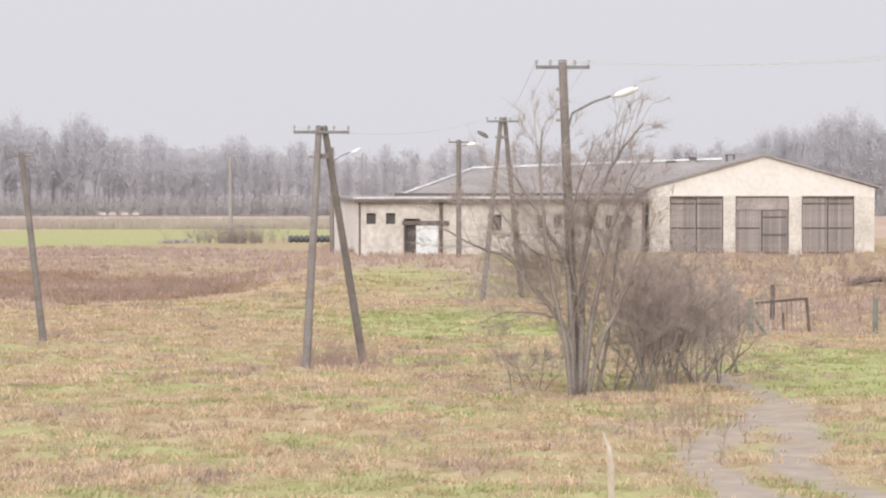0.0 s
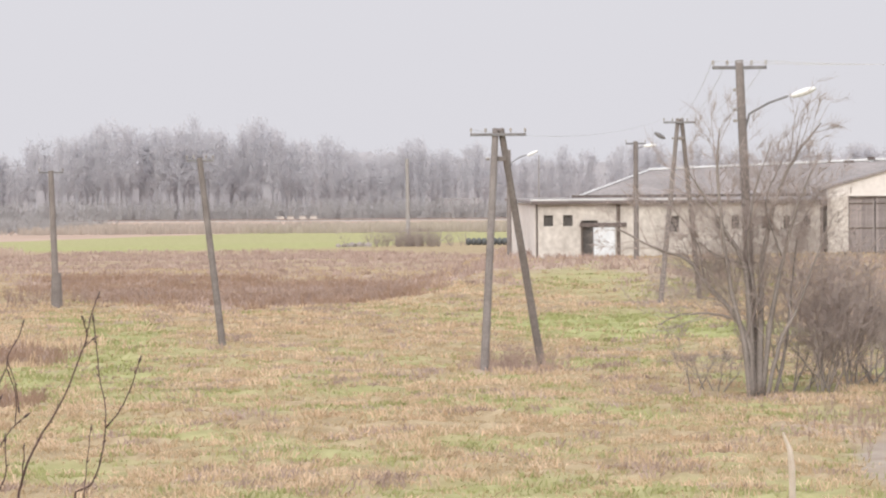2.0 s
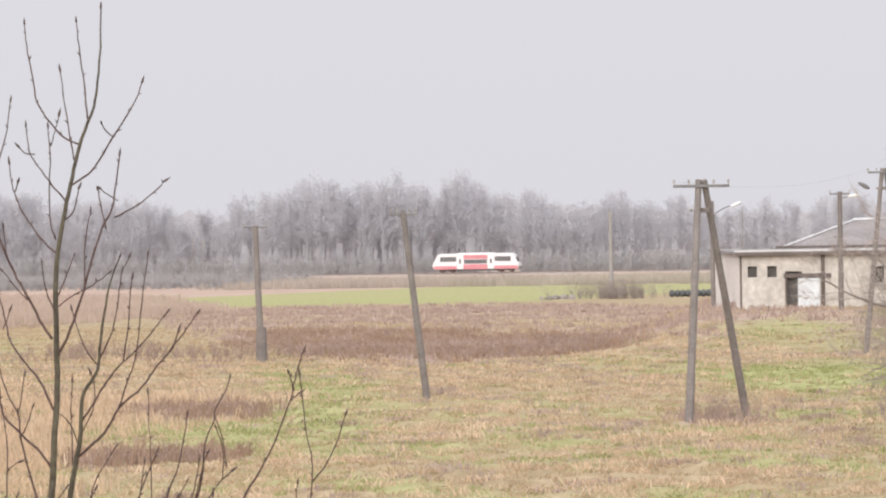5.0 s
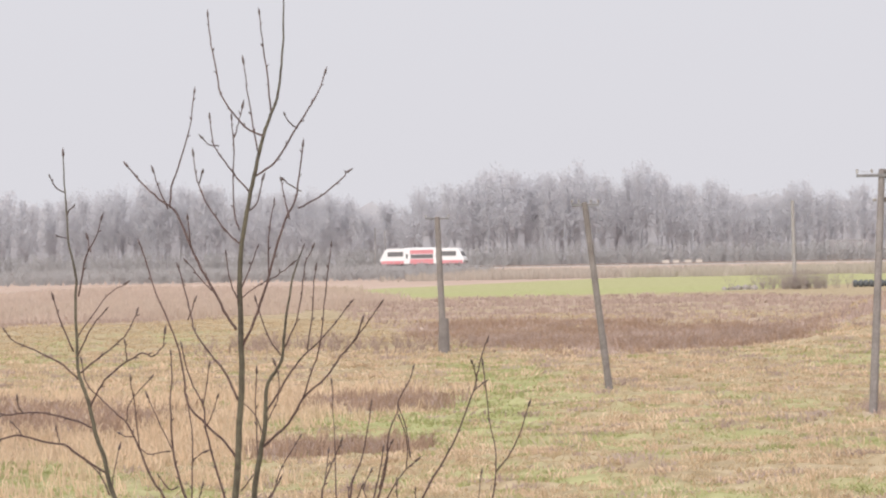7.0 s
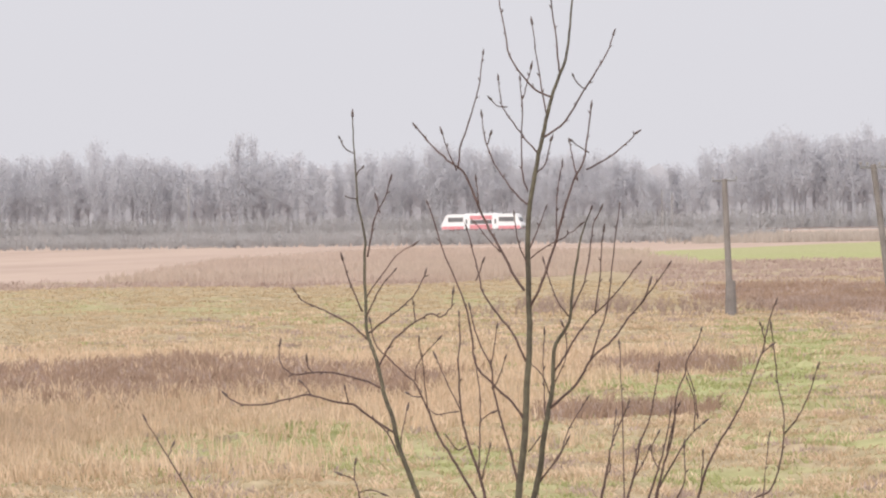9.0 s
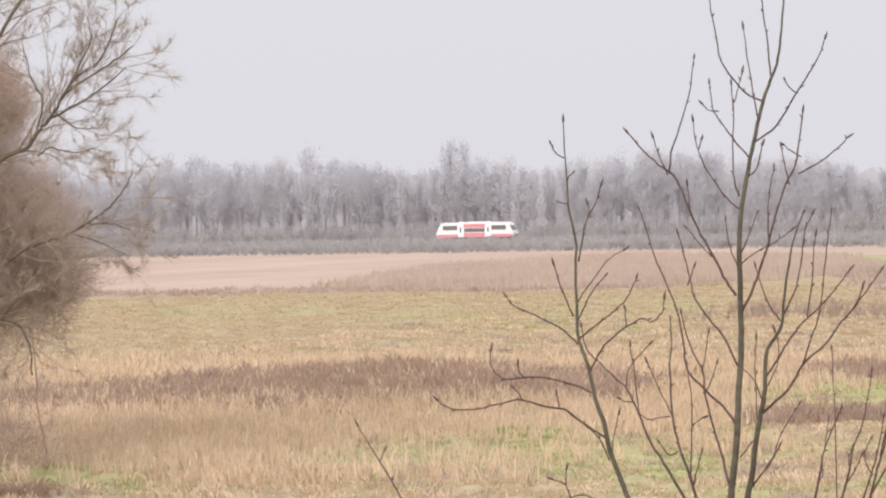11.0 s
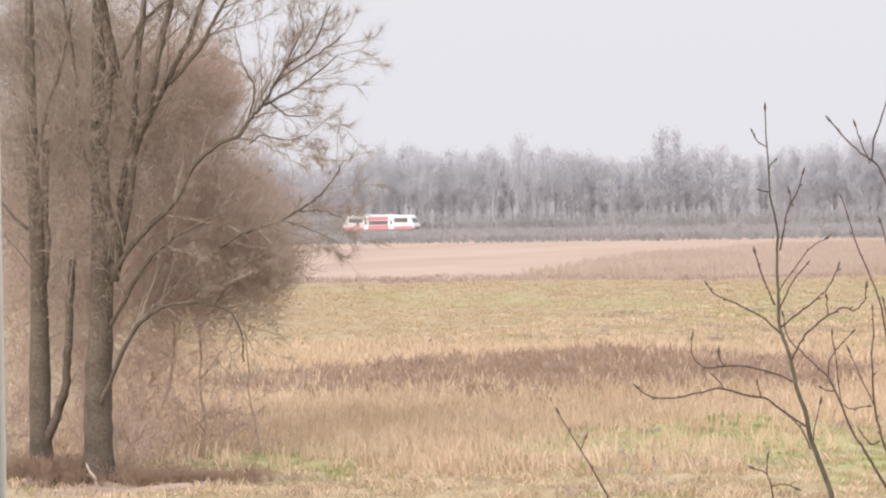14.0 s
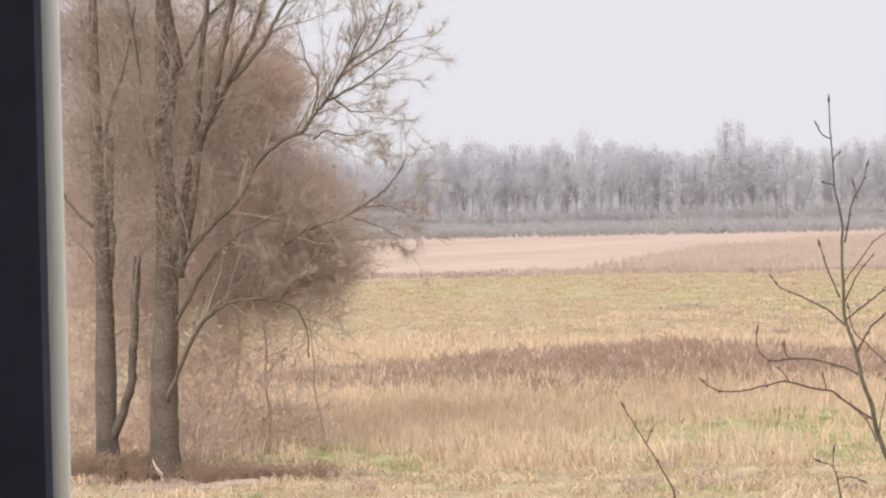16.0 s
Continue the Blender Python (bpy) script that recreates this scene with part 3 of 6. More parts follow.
def thicket(name, xs, ys, count, h, spread, mat, label, seed, rad=0.03, stems=5, on_rail=False, round=False):
    """Low bare scrub: fans of stems over a stretch of land."""
    rng = np.random.default_rng(seed)
    segs = []
    for i in range(count):
        x = rng.uniform(*xs)
        y = (rail_y(x) + rng.uniform(*ys)) if on_rail else rng.uniform(*ys)
        if round:
            x = (xs[0] + xs[1]) / 2 + rng.normal(0, 0.27) * (xs[1] - xs[0])
            y = (ys[0] + ys[1]) / 2 + rng.normal(0, 0.27) * (ys[1] - ys[0])
        z, hh = gz(x, y), h * rng.uniform(0.55, 1.1)
        for k in range(stems):
            an, le = rng.uniform(0, 6.28), rng.uniform(0.1, 1) * spread
            a = np.array((x, y, z))
            for j in range(3):
                b = a + np.array((math.cos(an) * le * (0.5 + 0.3 * j), math.sin(an) * le * (0.5 + 0.3 * j), hh / 3 * rng.uniform(0.8, 1.2)))
                segs.append((a, b, rad * (1 - 0.25 * j), rad * (0.75 - 0.22 * j)))
                for q in range(2):
                    segs.append((b, b + rng.normal(0, 1, 3) * np.array((0.25, 0.25, 0.15)) * hh * 0.5 + np.array((0, 0, hh * 0.14)), rad * 0.6, rad * 0.3))
                a = b
    v, f = tubes(segs, 3)
    return tagged(mesh_object(name, v, f, mat), label, "scrub", kind="stuff")


thicket("scrub_belt", (-470, 190), (16, 36), 3600, 4.2, 0.6, M_SCRUB, "grey bare scrub along the foot of the woods", 7, rad=0.09, stems=4, on_rail=True)
thicket("trackside_scrub", (-470, -95), (-92, -10), 6000, 2.0, 0.5, M_SCRUB, "low grey scrub before the railway", 8, rad=0.08, stems=4, on_rail=True)


# ---- grass and weeds ----
def blades(name, mat, label, seed, xs, ys, count, weight, h, w, n, lean, category="grass", spread=0.13):
    """Tufts of narrow blades over the land where weight(x, y) allows them; tufts thin out with distance."""
    rng = np.random.default_rng(seed)
    u = rng.random(count)
    y = ys[0] * (ys[1] / ys[0]) ** u
    x = rng.uniform(xs[0], xs[1], count)
    half = y * 0.42 + 6
    keep = (x > -half) & (x < y * 0.14 + 4) & (rng.random(count) < weight(x, y))
    x, y = x[keep], y[keep]
    z = height(x, y) + np.clip(0.075 * waves(x, y, 2.3, 5) + 0.070 * waves(x, y, 1.2, 6) + 0.05 * waves(x, y, 6, 7), -0.08, 0.30) * (1 - step(y, 260, 320)) * (1 - 0.85 * zone_mud(x, y))
    grow_far = (y / ys[0]) ** 0.55
    k = len(x)
    bx = np.repeat(x, n) + rng.normal(0, spread, k * n) * np.repeat(grow_far, n)
    by = np.repeat(y, n) + rng.normal(0, spread, k * n)
    bz = np.repeat(z, n) - 0.03
    hh = h * np.repeat(rng.uniform(0.5, 1.25, k), n) * rng.uniform(0.6, 1.15, k * n)
    ww = w * np.repeat(grow_far, n) * rng.uniform(0.6, 1.3, k * n)
    an = rng.uniform(0, math.pi, k * n) * 0.35
    le = rng.normal(0, lean, (k * n, 2)) * hh[:, None] + np.repeat(rng.normal(0, lean * 0.7, (k, 2)), n, 0) * hh[:, None]
    dx, dy = np.cos(an) * ww / 2, np.sin(an) * ww / 2
    a = np.stack([bx - dx, by - dy, bz], -1)
    b = np.stack([bx + dx, by + dy, bz], -1)
    m1 = np.stack([bx + le[:, 0] * 0.35 + dx * 0.8, by + le[:, 1] * 0.35 + dy * 0.8, bz + hh * 0.6], -1)
    m0 = np.stack([bx + le[:, 0] * 0.35 - dx * 0.8, by + le[:, 1] * 0.35 - dy * 0.8, bz + hh * 0.6], -1)
    t = np.stack([bx + le[:, 0], by + le[:, 1], bz + hh * np.clip(1.0 - np.abs(le).sum(1) / (hh + 0.01) * 0.25, 0.3, 1)], -1)
    v = np.stack([a, b, m1, m0, t], 1).reshape(-1, 3)
    o = (np.arange(k * n) * 5)[:, None]
    me = bpy.data.meshes.new(name)
    quad, tri = o + [[0, 1, 2, 3]], o + [[3, 2, 4]]
    loops = np.concatenate([quad, tri], 1).reshape(-1)
    me.vertices.add(len(v))
    me.vertices.foreach_set("co", v.reshape(-1))
    me.loops.add(len(loops))
    me.loops.foreach_set("vertex_index", loops)
    me.polygons.add(2 * k * n)
    starts = np.stack([np.arange(k * n) * 7, np.arange(k * n) * 7 + 4], 1).reshape(-1)
    me.polygons.foreach_set("loop_start", starts)
    me.materials.append(mat)
    me.update(calc_edges=True)
    me.validate()
    return tagged(new(name, me), label, category, kind="stuff")


def tan_share(x, y):
    return np.clip(1 - zone_green(x, y) * 0.8 - zone_weeds(x, y) * 0.7 - zone_mud(x, y) * 1.5 - zone_field(x, y), 0, 1)


blades("dry_grass", M_STRAW, "tussocky straw-coloured winter grass", 31, (-110, 34), (66, 300), 120000, tan_share, 0.17, 0.035, 6, 0.7)
blades("tall_dry_grass", M_TALL, "standing straw-coloured grass and reeds", 32, (-75, -18), (78, 150), 26000,
       lambda x, y: np.where(x < -22 - waves(x, y, 10, 51) * 4, 1.0, 0.0) * np.clip(1 - zone_weeds(x, y) * 0.95 - zone_green(x, y) * 1.1, 0, 1) * (1 - step(y, 118, 150) * 0.5), 0.62, 0.035, 5, 0.28)
blades("green_grass", M_FRESH, "short green winter grass", 33, (-110, 34), (66, 300), 60000, lambda x, y: zone_green(x, y) * np.clip(1 - 1.5 * zone_mud(x, y), 0, 1), 0.11, 0.035, 5, 0.7)
blades("grass_tussocks", M_TALL, "pale tussocks standing out of the meadow", 37, (-60, 30), (66, 210), 15000, lambda x, y: tan_share(x, y) * step(waves(x, y, 6, 52), -0.3, 0.5), 0.30, 0.03, 26, 0.75, spread=0.24)
blades("dark_tussocks", M_WEED, "small brown tussocks in the meadow", 38, (-60, 30), (66, 210), 11000, lambda x, y: tan_share(x, y) * step(waves(x, y, 9, 53) + 0.6 * waves(x, y, 2.2, 54), -0.1, 0.6), 0.27, 0.03, 20, 0.6, spread=0.20)
blades("fresh_tussocks", M_FRESH, "fresh green tussocks in the meadow", 39, (-60, 30), (66, 210), 11000, lambda x, y: np.clip(zone_green(x, y) + 0.10, 0, 1) * np.clip(1 - 1.5 * zone_mud(x, y), 0, 1), 0.20, 0.03, 22, 0.7, spread=0.25)
blades("brown_weeds", M_WEED, "dead brown weeds and goldenrod stalks", 34, (-120, 34), (97, 400), 80000, zone_weeds, 0.52, 0.040, 6, 0.42, "weeds")
blades("goldenrod_belt", M_BAND, "dark reddish-brown belt of dead goldenrod", 40, (-75, -15), (100, 156), 26000, lambda x, y: np.maximum.reduce([zone_band(x, y)] + [patch(x, y, isle, 0.45, 0.35) for isle in DARK_ISLANDS]) * (0.5 + 0.65 * step(waves(x, y, 8, 61) + 0.5 * waves(x, y, 2.5, 62), -0.5, 0.4)), 0.62, 0.040, 6, 0.40, "weeds")
blades("goldenrod_belt", M_BAND, "reddish-brown dead weeds along the ditch", 41, (-52, -8), (188, 275), 30000,
       lambda x, y: patch(x, y, DITCH_STRIP, 1.8, 1.6) * step(waves(0.35 * x, y, 22, 18) * 0.6 + waves(x, y, 7, 19) * 0.5, -0.4, 0.4), 0.55, 0.040, 6, 0.40, "weeds")
blades("reed_bed", M_REED, "pale brown reeds in a long bed", 35, (-160, -60), (292, 620), 52000, zone_reeds, 0.95, 0.075, 5, 0.15, "reeds")
blades("field_edge_reeds", M_SEDGE, "pale reeds before the railway", 36, (-140, 20), (590, 690), 12000, lambda x, y: np.where(y < rail_y(0) - 20, 0.9, 0.0) * step(x, -105, -88), 1.5, 0.12, 5, 0.15, "reeds")


# ---- poles ----
def crossarm(parent, z, half, turn=0.0, pins=2, y=0.0):
    arm = part("crossarm", boxed(-half, half, -0.05, 0.05, z - 0.05, z + 0.05, bevel=0.012), M_IRON, parent)
    arm.matrix_basis = pose(0, y, 0, 0, 0, turn)
    for s in (-1, 1):
        for k in range(pins):
            x = s * half * (0.97 if k == 0 else 0.45)
            bm = rodded((x, 0, z + 0.04), (x, 0, z + 0.13), 0.018, sides=6)
            rod(bm, (x, 0, z + 0.11), (x, 0, z + 0.22), 0.05, 0.035, 8)
            part("insulator", bm, M_PORCELAIN, arm)
    return arm


def lamp_arm(parent, z, reach, rise, tilt=16, back=0.0, x0=0.0):
    pts = [Vector((0.1, 0, z)), Vector((0.22, back * 0.2, z + rise * 0.45)), Vector((reach * 0.45, back * 0.5, z + rise * 0.8)), Vector((reach * 0.75, back, z + rise))]
    pts = [p + Vector((x0, 0, 0)) for p in pts]
    mesh_object("lamp_bracket", *polytube(pts, [0.035] * 4, 8), M_IRON, parent)
    bm = bmesh.new()
    bmesh.ops.create_uvsphere(bm, u_segments=12, v_segments=8, radius=1, matrix=pose(x0 + reach, back, z + rise + reach * 0.06, 0, -tilt, 0) @ Matrix.Diagonal((0.42, 0.15, 0.11, 1)))
    part("lamp_head", bm, M_LAMP, parent, "white street-lamp head", smooth=True)


def single_pole(base, top, r0, r1, label, arm=0.0, arm_turn=0.0, pins=2, arm_drop=0.25, mat=M_POLE):
    base, top = Vector(base), Vector(top)
    e = empty("utility_pole", Matrix.Translation(base), label, "utility pole", "poles across the meadow")
    part("pole", rodded((0, 0, -0.4), top - base, r0, r1, 12), mat, e)
    if arm:
        c = crossarm(e, 0, arm, arm_turn, pins)
        c.location = (top - base) * (1 - arm_drop / (top - base).length)
    return e


main = single_pole((4.05, 111.3, gz(4, 111.3)), (3.62, 111.3, 10.0), 0.165, 0.125, "tall weathered wooden pole with crossarm and street lamp", 0.82, 4, 2, 0.22)
lamp_arm(main, 8.05, 1.85, 0.95, 18, 0.0, -0.35)
for k, z in enumerate((9.2, 8.6, 8.27)):
    part("insulator", rodded((-0.62, 0, z), (-0.36, 0, z), 0.05, 0.03, 8), M_PORCELAIN, main)

stub = single_pole((-30.7, 198.7, gz(-30.7, 198.7)), (-30.95, 198.7, 7.5), 0.20, 0.15, "upright concrete-footed pole with a short crossarm", 0.66, 8, 1, 0.1)
part("footing", rodded((0, 0, -0.2), (0, 0, 1.95), 0.33, 0.27, 10), M_POLE, stub, "thicker concrete footing")
single_pole((-16.2, 149.1, gz(-16.2, 149.1)), (-17.12, 149.1, 7.6), 0.155, 0.12, "leaning wooden pole with a small crossarm", 0.55, 5, 2, 0.12)
single_pole((0.97, 225, gz(0.97, 225)), (0.97, 225, 9.2), 0.17, 0.14, "wooden pole with street lamp beside the shed", 0.62, 10, 1, 0.15)
shedpole = [o for o in scene.objects if o.name.startswith("utility_pole")][-1]
lamp_arm(shedpole, 6.75, 0.85, 0.12, 5)
lone = single_pole((-7.2, 238, gz(-7.2, 238)), (-7.2, 238, 8.9), 0.16, 0.13, "slim lamp pole at the corner of the shed", 0)
lamp_arm(lone, 5.9, 1.55, 0.85, 25)
single_pole((-24.9, 431, gz(-24.9, 431)), (-25.0, 431, 10.3), 0.26, 0.18, "distant pole standing in the fields", 0, mat=M_FARPOLE)


def a_frame(left, right, apex, half, label, lamp=False):
    c = (Vector(left) + Vector(right)) / 2
    e = empty("a_frame_pole", Matrix.Translation(c), label, "utility pole", "poles across the meadow")
    le, ri, ap = Vector(left) - c, Vector(right) - c, Vector(apex) - c
    for foot, s in ((le, -1), (ri, 1)):
        part("leg", rodded(foot - Vector((0, 0, 0.4)), ap + Vector((s * 0.09, 0, 0.12)), 0.15, 0.11, 10), M_POLE, e)
    part("brace", boxed(ap.x - 0.24, ap.x + 0.24, ap.y - 0.07, ap.y + 0.07, ap.z - 0.98, ap.z - 0.82, bevel=0.02), M_POLE, e)
    arm = crossarm(e, 0, half, 6, 2)
    arm.location = ap - Vector((0, 0.16, 0.08))
    part("insulator", rodded((ap.x - 0.42, ap.y, ap.z - 0.9), (ap.x - 0.3, ap.y, ap.z - 0.9), 0.05, sides=8), M_PORCELAIN, e)
    return e


a_frame((-4.6, 122.6, gz(-4.6, 122.6)), (-2.7, 127.9, gz(-2.7, 127.9)), (-4.13, 125, 8.12), 0.95, "weathered wooden A-frame pole with a crossarm")
af2 = a_frame((2.0, 190, gz(2, 190)), (4.2, 194, gz(4.2, 194)), (3.12, 191, 9.75), 0.85, "dark wooden A-frame pole near the shed")
bm = bmesh.new()
bmesh.ops.create_uvsphere(bm, u_segments=10, v_segments=6, radius=1, matrix=pose(-1.02, -1, 8.65, 0, 30, 0) @ Matrix.Diagonal((0.36, 0.13, 0.12, 1)))
part("lamp_head", bm, M_IRON, af2, "dark street-lamp head")


def wire(a, b, sag, r=0.007):
    a, b = Vector(a), Vector(b)
    pts = [a.lerp(b, i / 14) - Vector((0, 0, sag * 4 * (i / 14) * (1 - i / 14))) for i in range(15)]
    return tagged(mesh_object("overhead_wire", *polytube(pts, [r] * 15, 4), M_WIRE), "thin grey overhead wire between the poles", "wire", "wires")


for dx in (-0.8, -0.37, 0.37, 0.8):
    wire((3.62 + dx, 111.3, 9.98), (3.12 + dx, 190.8, 9.85), 0.8)
    wire((3.12 + dx, 190.8, 9.85), (-4.13 + dx, 124.8, 8.2)  , 0.5) if dx < -0.5 else None
    wire((3.62 + dx, 111.3, 9.98), (26 + dx, 95, 12.2), 1.1)


# ---- farm buildings ----
def shed():
    """The long low shed; x along its front, z from its floor; its front faces the camera."""
    x0, x1, h = -5.46, 12.9, 3.42
    z0 = 2.0
    s = empty("shed", Matrix.Translation((0, 235, z0)), "long low plastered shed with stained walls and a flat felt roof", "building")
    holes = [(-4.9, -4.3, 1.95, 2.65), (-3.65, -3.05, 1.95, 2.65), (-2.45, -1.45, -0.2, 2.3), (2.9, 3.75, 1.5, 2.55), (6.05, 6.45, 1.7, 2.5), (7.1, 7.6, 1.7, 2.55), (9.0, 9.4, 1.7, 2.5), (10.4, 10.8, 1.7, 2.5), (11.7, 12.1, 1.7, 2.5)]
    # front wall in piers, sills and lintels round the openings
    x = x0
    for a, b, lo, hi in holes + [(x1, x1, 0, h)]:
        part("wall_pier", boxed(x, a, 0, 0.35, -0.5, h), M_PATCHY, s, "stained flaking plaster")
        if b > a:
            if lo > 0:
                part("wall_apron", boxed(a, b, 0.02, 0.33, -0.5, lo), M_PATCHY, s)
            part("wall_head", boxed(a, b, 0.02, 0.33, hi, h), M_PATCHY, s)
        x = b
    for a, b, lo, hi in holes:
        w = part("window", boxed(a, b, 0.26, 0.30, lo, hi), M_HOLE_SHADE, s, "dark sheet standing in for the shaded inside of an unglazed opening")
        part("lintel", boxed(a - 0.08, b + 0.08, -0.03, 0.05, hi, hi + 0.1), M_PATCHY, w)
    # the gable side runs back to the left
    bm = bmesh.new()
    a, b = Vector((x0 - 0.003, 0.02, 0)), Vector((-7.45, 13.0, 0))
    n = Vector((0.3, 0.05, 0))
    for lo, hi in ((-0.5, h),):
        vs = [bm.verts.new((p.x, p.y, z)) for z in (lo, hi) for p in (a, b, b + n, a + n)]
        bm.faces.new(vs[0:4][::-1]), bm.faces.new(vs[4:8])
        for i in range(4):
            bm.faces.new((vs[i], vs[(i + 1) % 4], vs[4 + (i + 1) % 4], vs[4 + i]))
    bmesh.ops.recalc_face_normals(bm, faces=bm.faces)
    part("side_wall", bm, M_CREAM, s, "cream plastered side wall")
    part("back_wall", boxed(-7.4, x1, 12.8, 13.1, -0.5, h), M_PATCHY, s)
    # roof
    bm = bmesh.new()
    out = [(-5.75, -0.45), (x1 + 0.3, -0.45), (x1 + 0.3, 13.3), (-7.8, 13.3)]
    lo = [bm.verts.new((x, y, h + 0.01 + y * 0.012)) for x, y in out]
    hi = [bm.verts.new((x, y, h + 0.17 + y * 0.012)) for x, y in out]
    bm.faces.new(lo[::-1]), bm.faces.new(hi)
    for i in range(4):
        bm.faces.new((lo[i], lo[(i + 1) % 4], hi[(i + 1) % 4], hi[i]))
    part("roof", bm, M_FELT, s, "flat grey felt roof")
    part("fascia", boxed(-5.7, x1 + 0.25, -0.5, -0.454, h - 0.08, h + 0.1), M_EDGE, s, "dark eaves board")
    part("edge_flashing", boxed(-5.72, 4.6, -0.47, -0.3, h + 0.175, h + 0.25), M_RIDGE, s, "pale flashing along the roof edge")
    part("downpipe", rodded((x0 + 0.12, -0.06, -0.3), (x0 + 0.12, -0.06, h - 0.1), 0.06), M_EDGE, s)
    part("downpipe", rodded((12.82, -0.06, -0.3), (12.82, -0.06, h), 0.09), M_EDGE, s)
    d = part("sheet_door", boxed(-1.72, -0.35, -0.10, -0.05, -0.15, 1.85), M_ZINC, s, "pale galvanised sheet door leaning open")
    part("door_rail", boxed(-1.66, -0.41, -0.125, -0.101, 0.85, 0.95), M_ZINC, d)
    part("door_lintel", boxed(-2.6, 0.4, -0.12, 0.015, 1.88, 2.15, bevel=0.02), M_EDGE, s, "rusty door track")
    part("door_jamb", boxed(-2.52, -2.4, -0.08, 0.015, -0.2, 2.3), M_DARKWOOD, s)
    part("pilaster", boxed(-0.25, 0.0, -0.06, 0.015, -0.3, h - 0.1), M_DARKWOOD, s)


shed()


def barn():
    """The gabled garage block with three plank gates."""
    x0, x1, z0, ze, zr, d = 13.2, 27.65, 1.9, 6.25, 8.3, 11.0
    xm = 20.55
    b = empty("garage_block", Matrix.Translation((0, 235.2, 0)), "gabled cream garage block with three grey plank gates", "building")
    gates = ((14.55, 17.95), (18.75, 22.15), (23.0, 26.35))
    top = 5.72
    x = x0
    for a, c in gates + ((x1, x1),):
        part("pier", boxed(x, a, 0, 0.4, z0 - 0.6, top, bevel=0.03), M_PLASTER, b, "cream plaster pier with worn edges")
        x = c
    bm = bmesh.new()
    out = [(x0, top), (x1, top), (x1, ze), (xm, zr), (x0, ze)]
    fr = [bm.verts.new((x, 0.02, z)) for x, z in out]
    bk = [bm.verts.new((x, 0.38, z)) for x, z in out]
    bm.faces.new(fr), bm.faces.new(bk[::-1])
    for i in range(5):
        bm.faces.new((fr[i], bk[i], bk[(i + 1) % 5], fr[(i + 1) % 5]))
    bmesh.ops.recalc_face_normals(bm, faces=bm.faces)
    part("gable", bm, M_CREAM, b, "cream plastered gable")
    part("side_wall", boxed(x0, x0 + 0.35, 0.4, d, z0 - 0.6, ze), M_PLASTER, b)
    part("side_wall", boxed(x1 - 0.35, x1, 0.4, d, z0 - 0.6, ze), M_PLASTER, b)
    part("back_wall", boxed(x0, x1, d, d + 0.3, z0 - 0.6, ze), M_PLASTER, b)
    for xa, xb in ((x0 - 0.35, xm), (x1 + 0.35, xm)):
        sl = (zr - ze) / (xm - x0)
        za = zr - sl * abs(xm - xa)
        bm = bmesh.new()
        vs = [bm.verts.new(p) for p in ((xa, -0.25, za), (xb, -0.25, zr), (xb, d + 0.5, zr), (xa, d + 0.5, za))]
        vt = [bm.verts.new(v.co + Vector((0, 0, 0.14))) for v in vs]
        bm.faces.new(vs), bm.faces.new(vt)
        for i in range(4):
            bm.faces.new((vs[i], vs[(i + 1) % 4], vt[(i + 1) % 4], vt[i]))
        bmesh.ops.recalc_face_normals(bm, faces=bm.faces)
        part("roof_slope", bm, M_FELT, b, "grey felt roof slope")
    # plank gates, set back, each a pair of leaves with strap hinges
    plank = {}
    for gi, (a, c) in enumerate(gates):
        mid_x = (a + c) / 2
        for li, (p, q) in enumerate(((a + 0.04, mid_x - 0.03), (mid_x + 0.03, c - 0.04))):
            lo = z0 - 0.25
            hi = top - (0.9 if gi == 1 and li == 1 else 0.03)
            leaf = empty("gate_leaf", pose(p, 0.22 + (0.12 if (gi + li) % 3 == 0 else 0), 0), "", "")
            leaf.parent = b
            n = 8
            w = (q - p) / n
            for k in range(n):
                key = (round(w, 3), round(hi, 2))
                if key not in plank:
                    pb = boxed(0.006, w - 0.006, -0.02, 0.02, lo, hi)
                    plank[key] = bpy.data.meshes.new("plank")
                    pb.to_mesh(plank[key])
                    pb.free()
                    plank[key].materials.append(M_PLANK)
                o = new("plank", plank[key])
                o.parent = leaf
                o.location = (k * w, 0.004 * (k % 3), 0)
            for z in (lo + 0.45, (lo + hi) / 2, hi - 0.45):
                part("strap_hinge", boxed(0.03, q - p - 0.1, -0.05, -0.028, z - 0.05, z + 0.05), M_DARKWOOD, leaf)
        # a dark sheet behind the leaves stands in for the shaded interior
        part("gate_shade_sheet", boxed(a, c, 0.39, 0.43, z0 - 0.6, top), M_HOLE_SHADE, b)
        part("gate_beam", boxed(a - 0.1, c + 0.1, 0.1, 0.2, top - 0.1, top + 0.006), M_DARKWOOD, b)
    part("centre_panel", boxed(18.8, 22.1, 0.14, 0.19, 4.85, 5.7), M_PLANK, b, "grey plank overdoor panel")


barn()


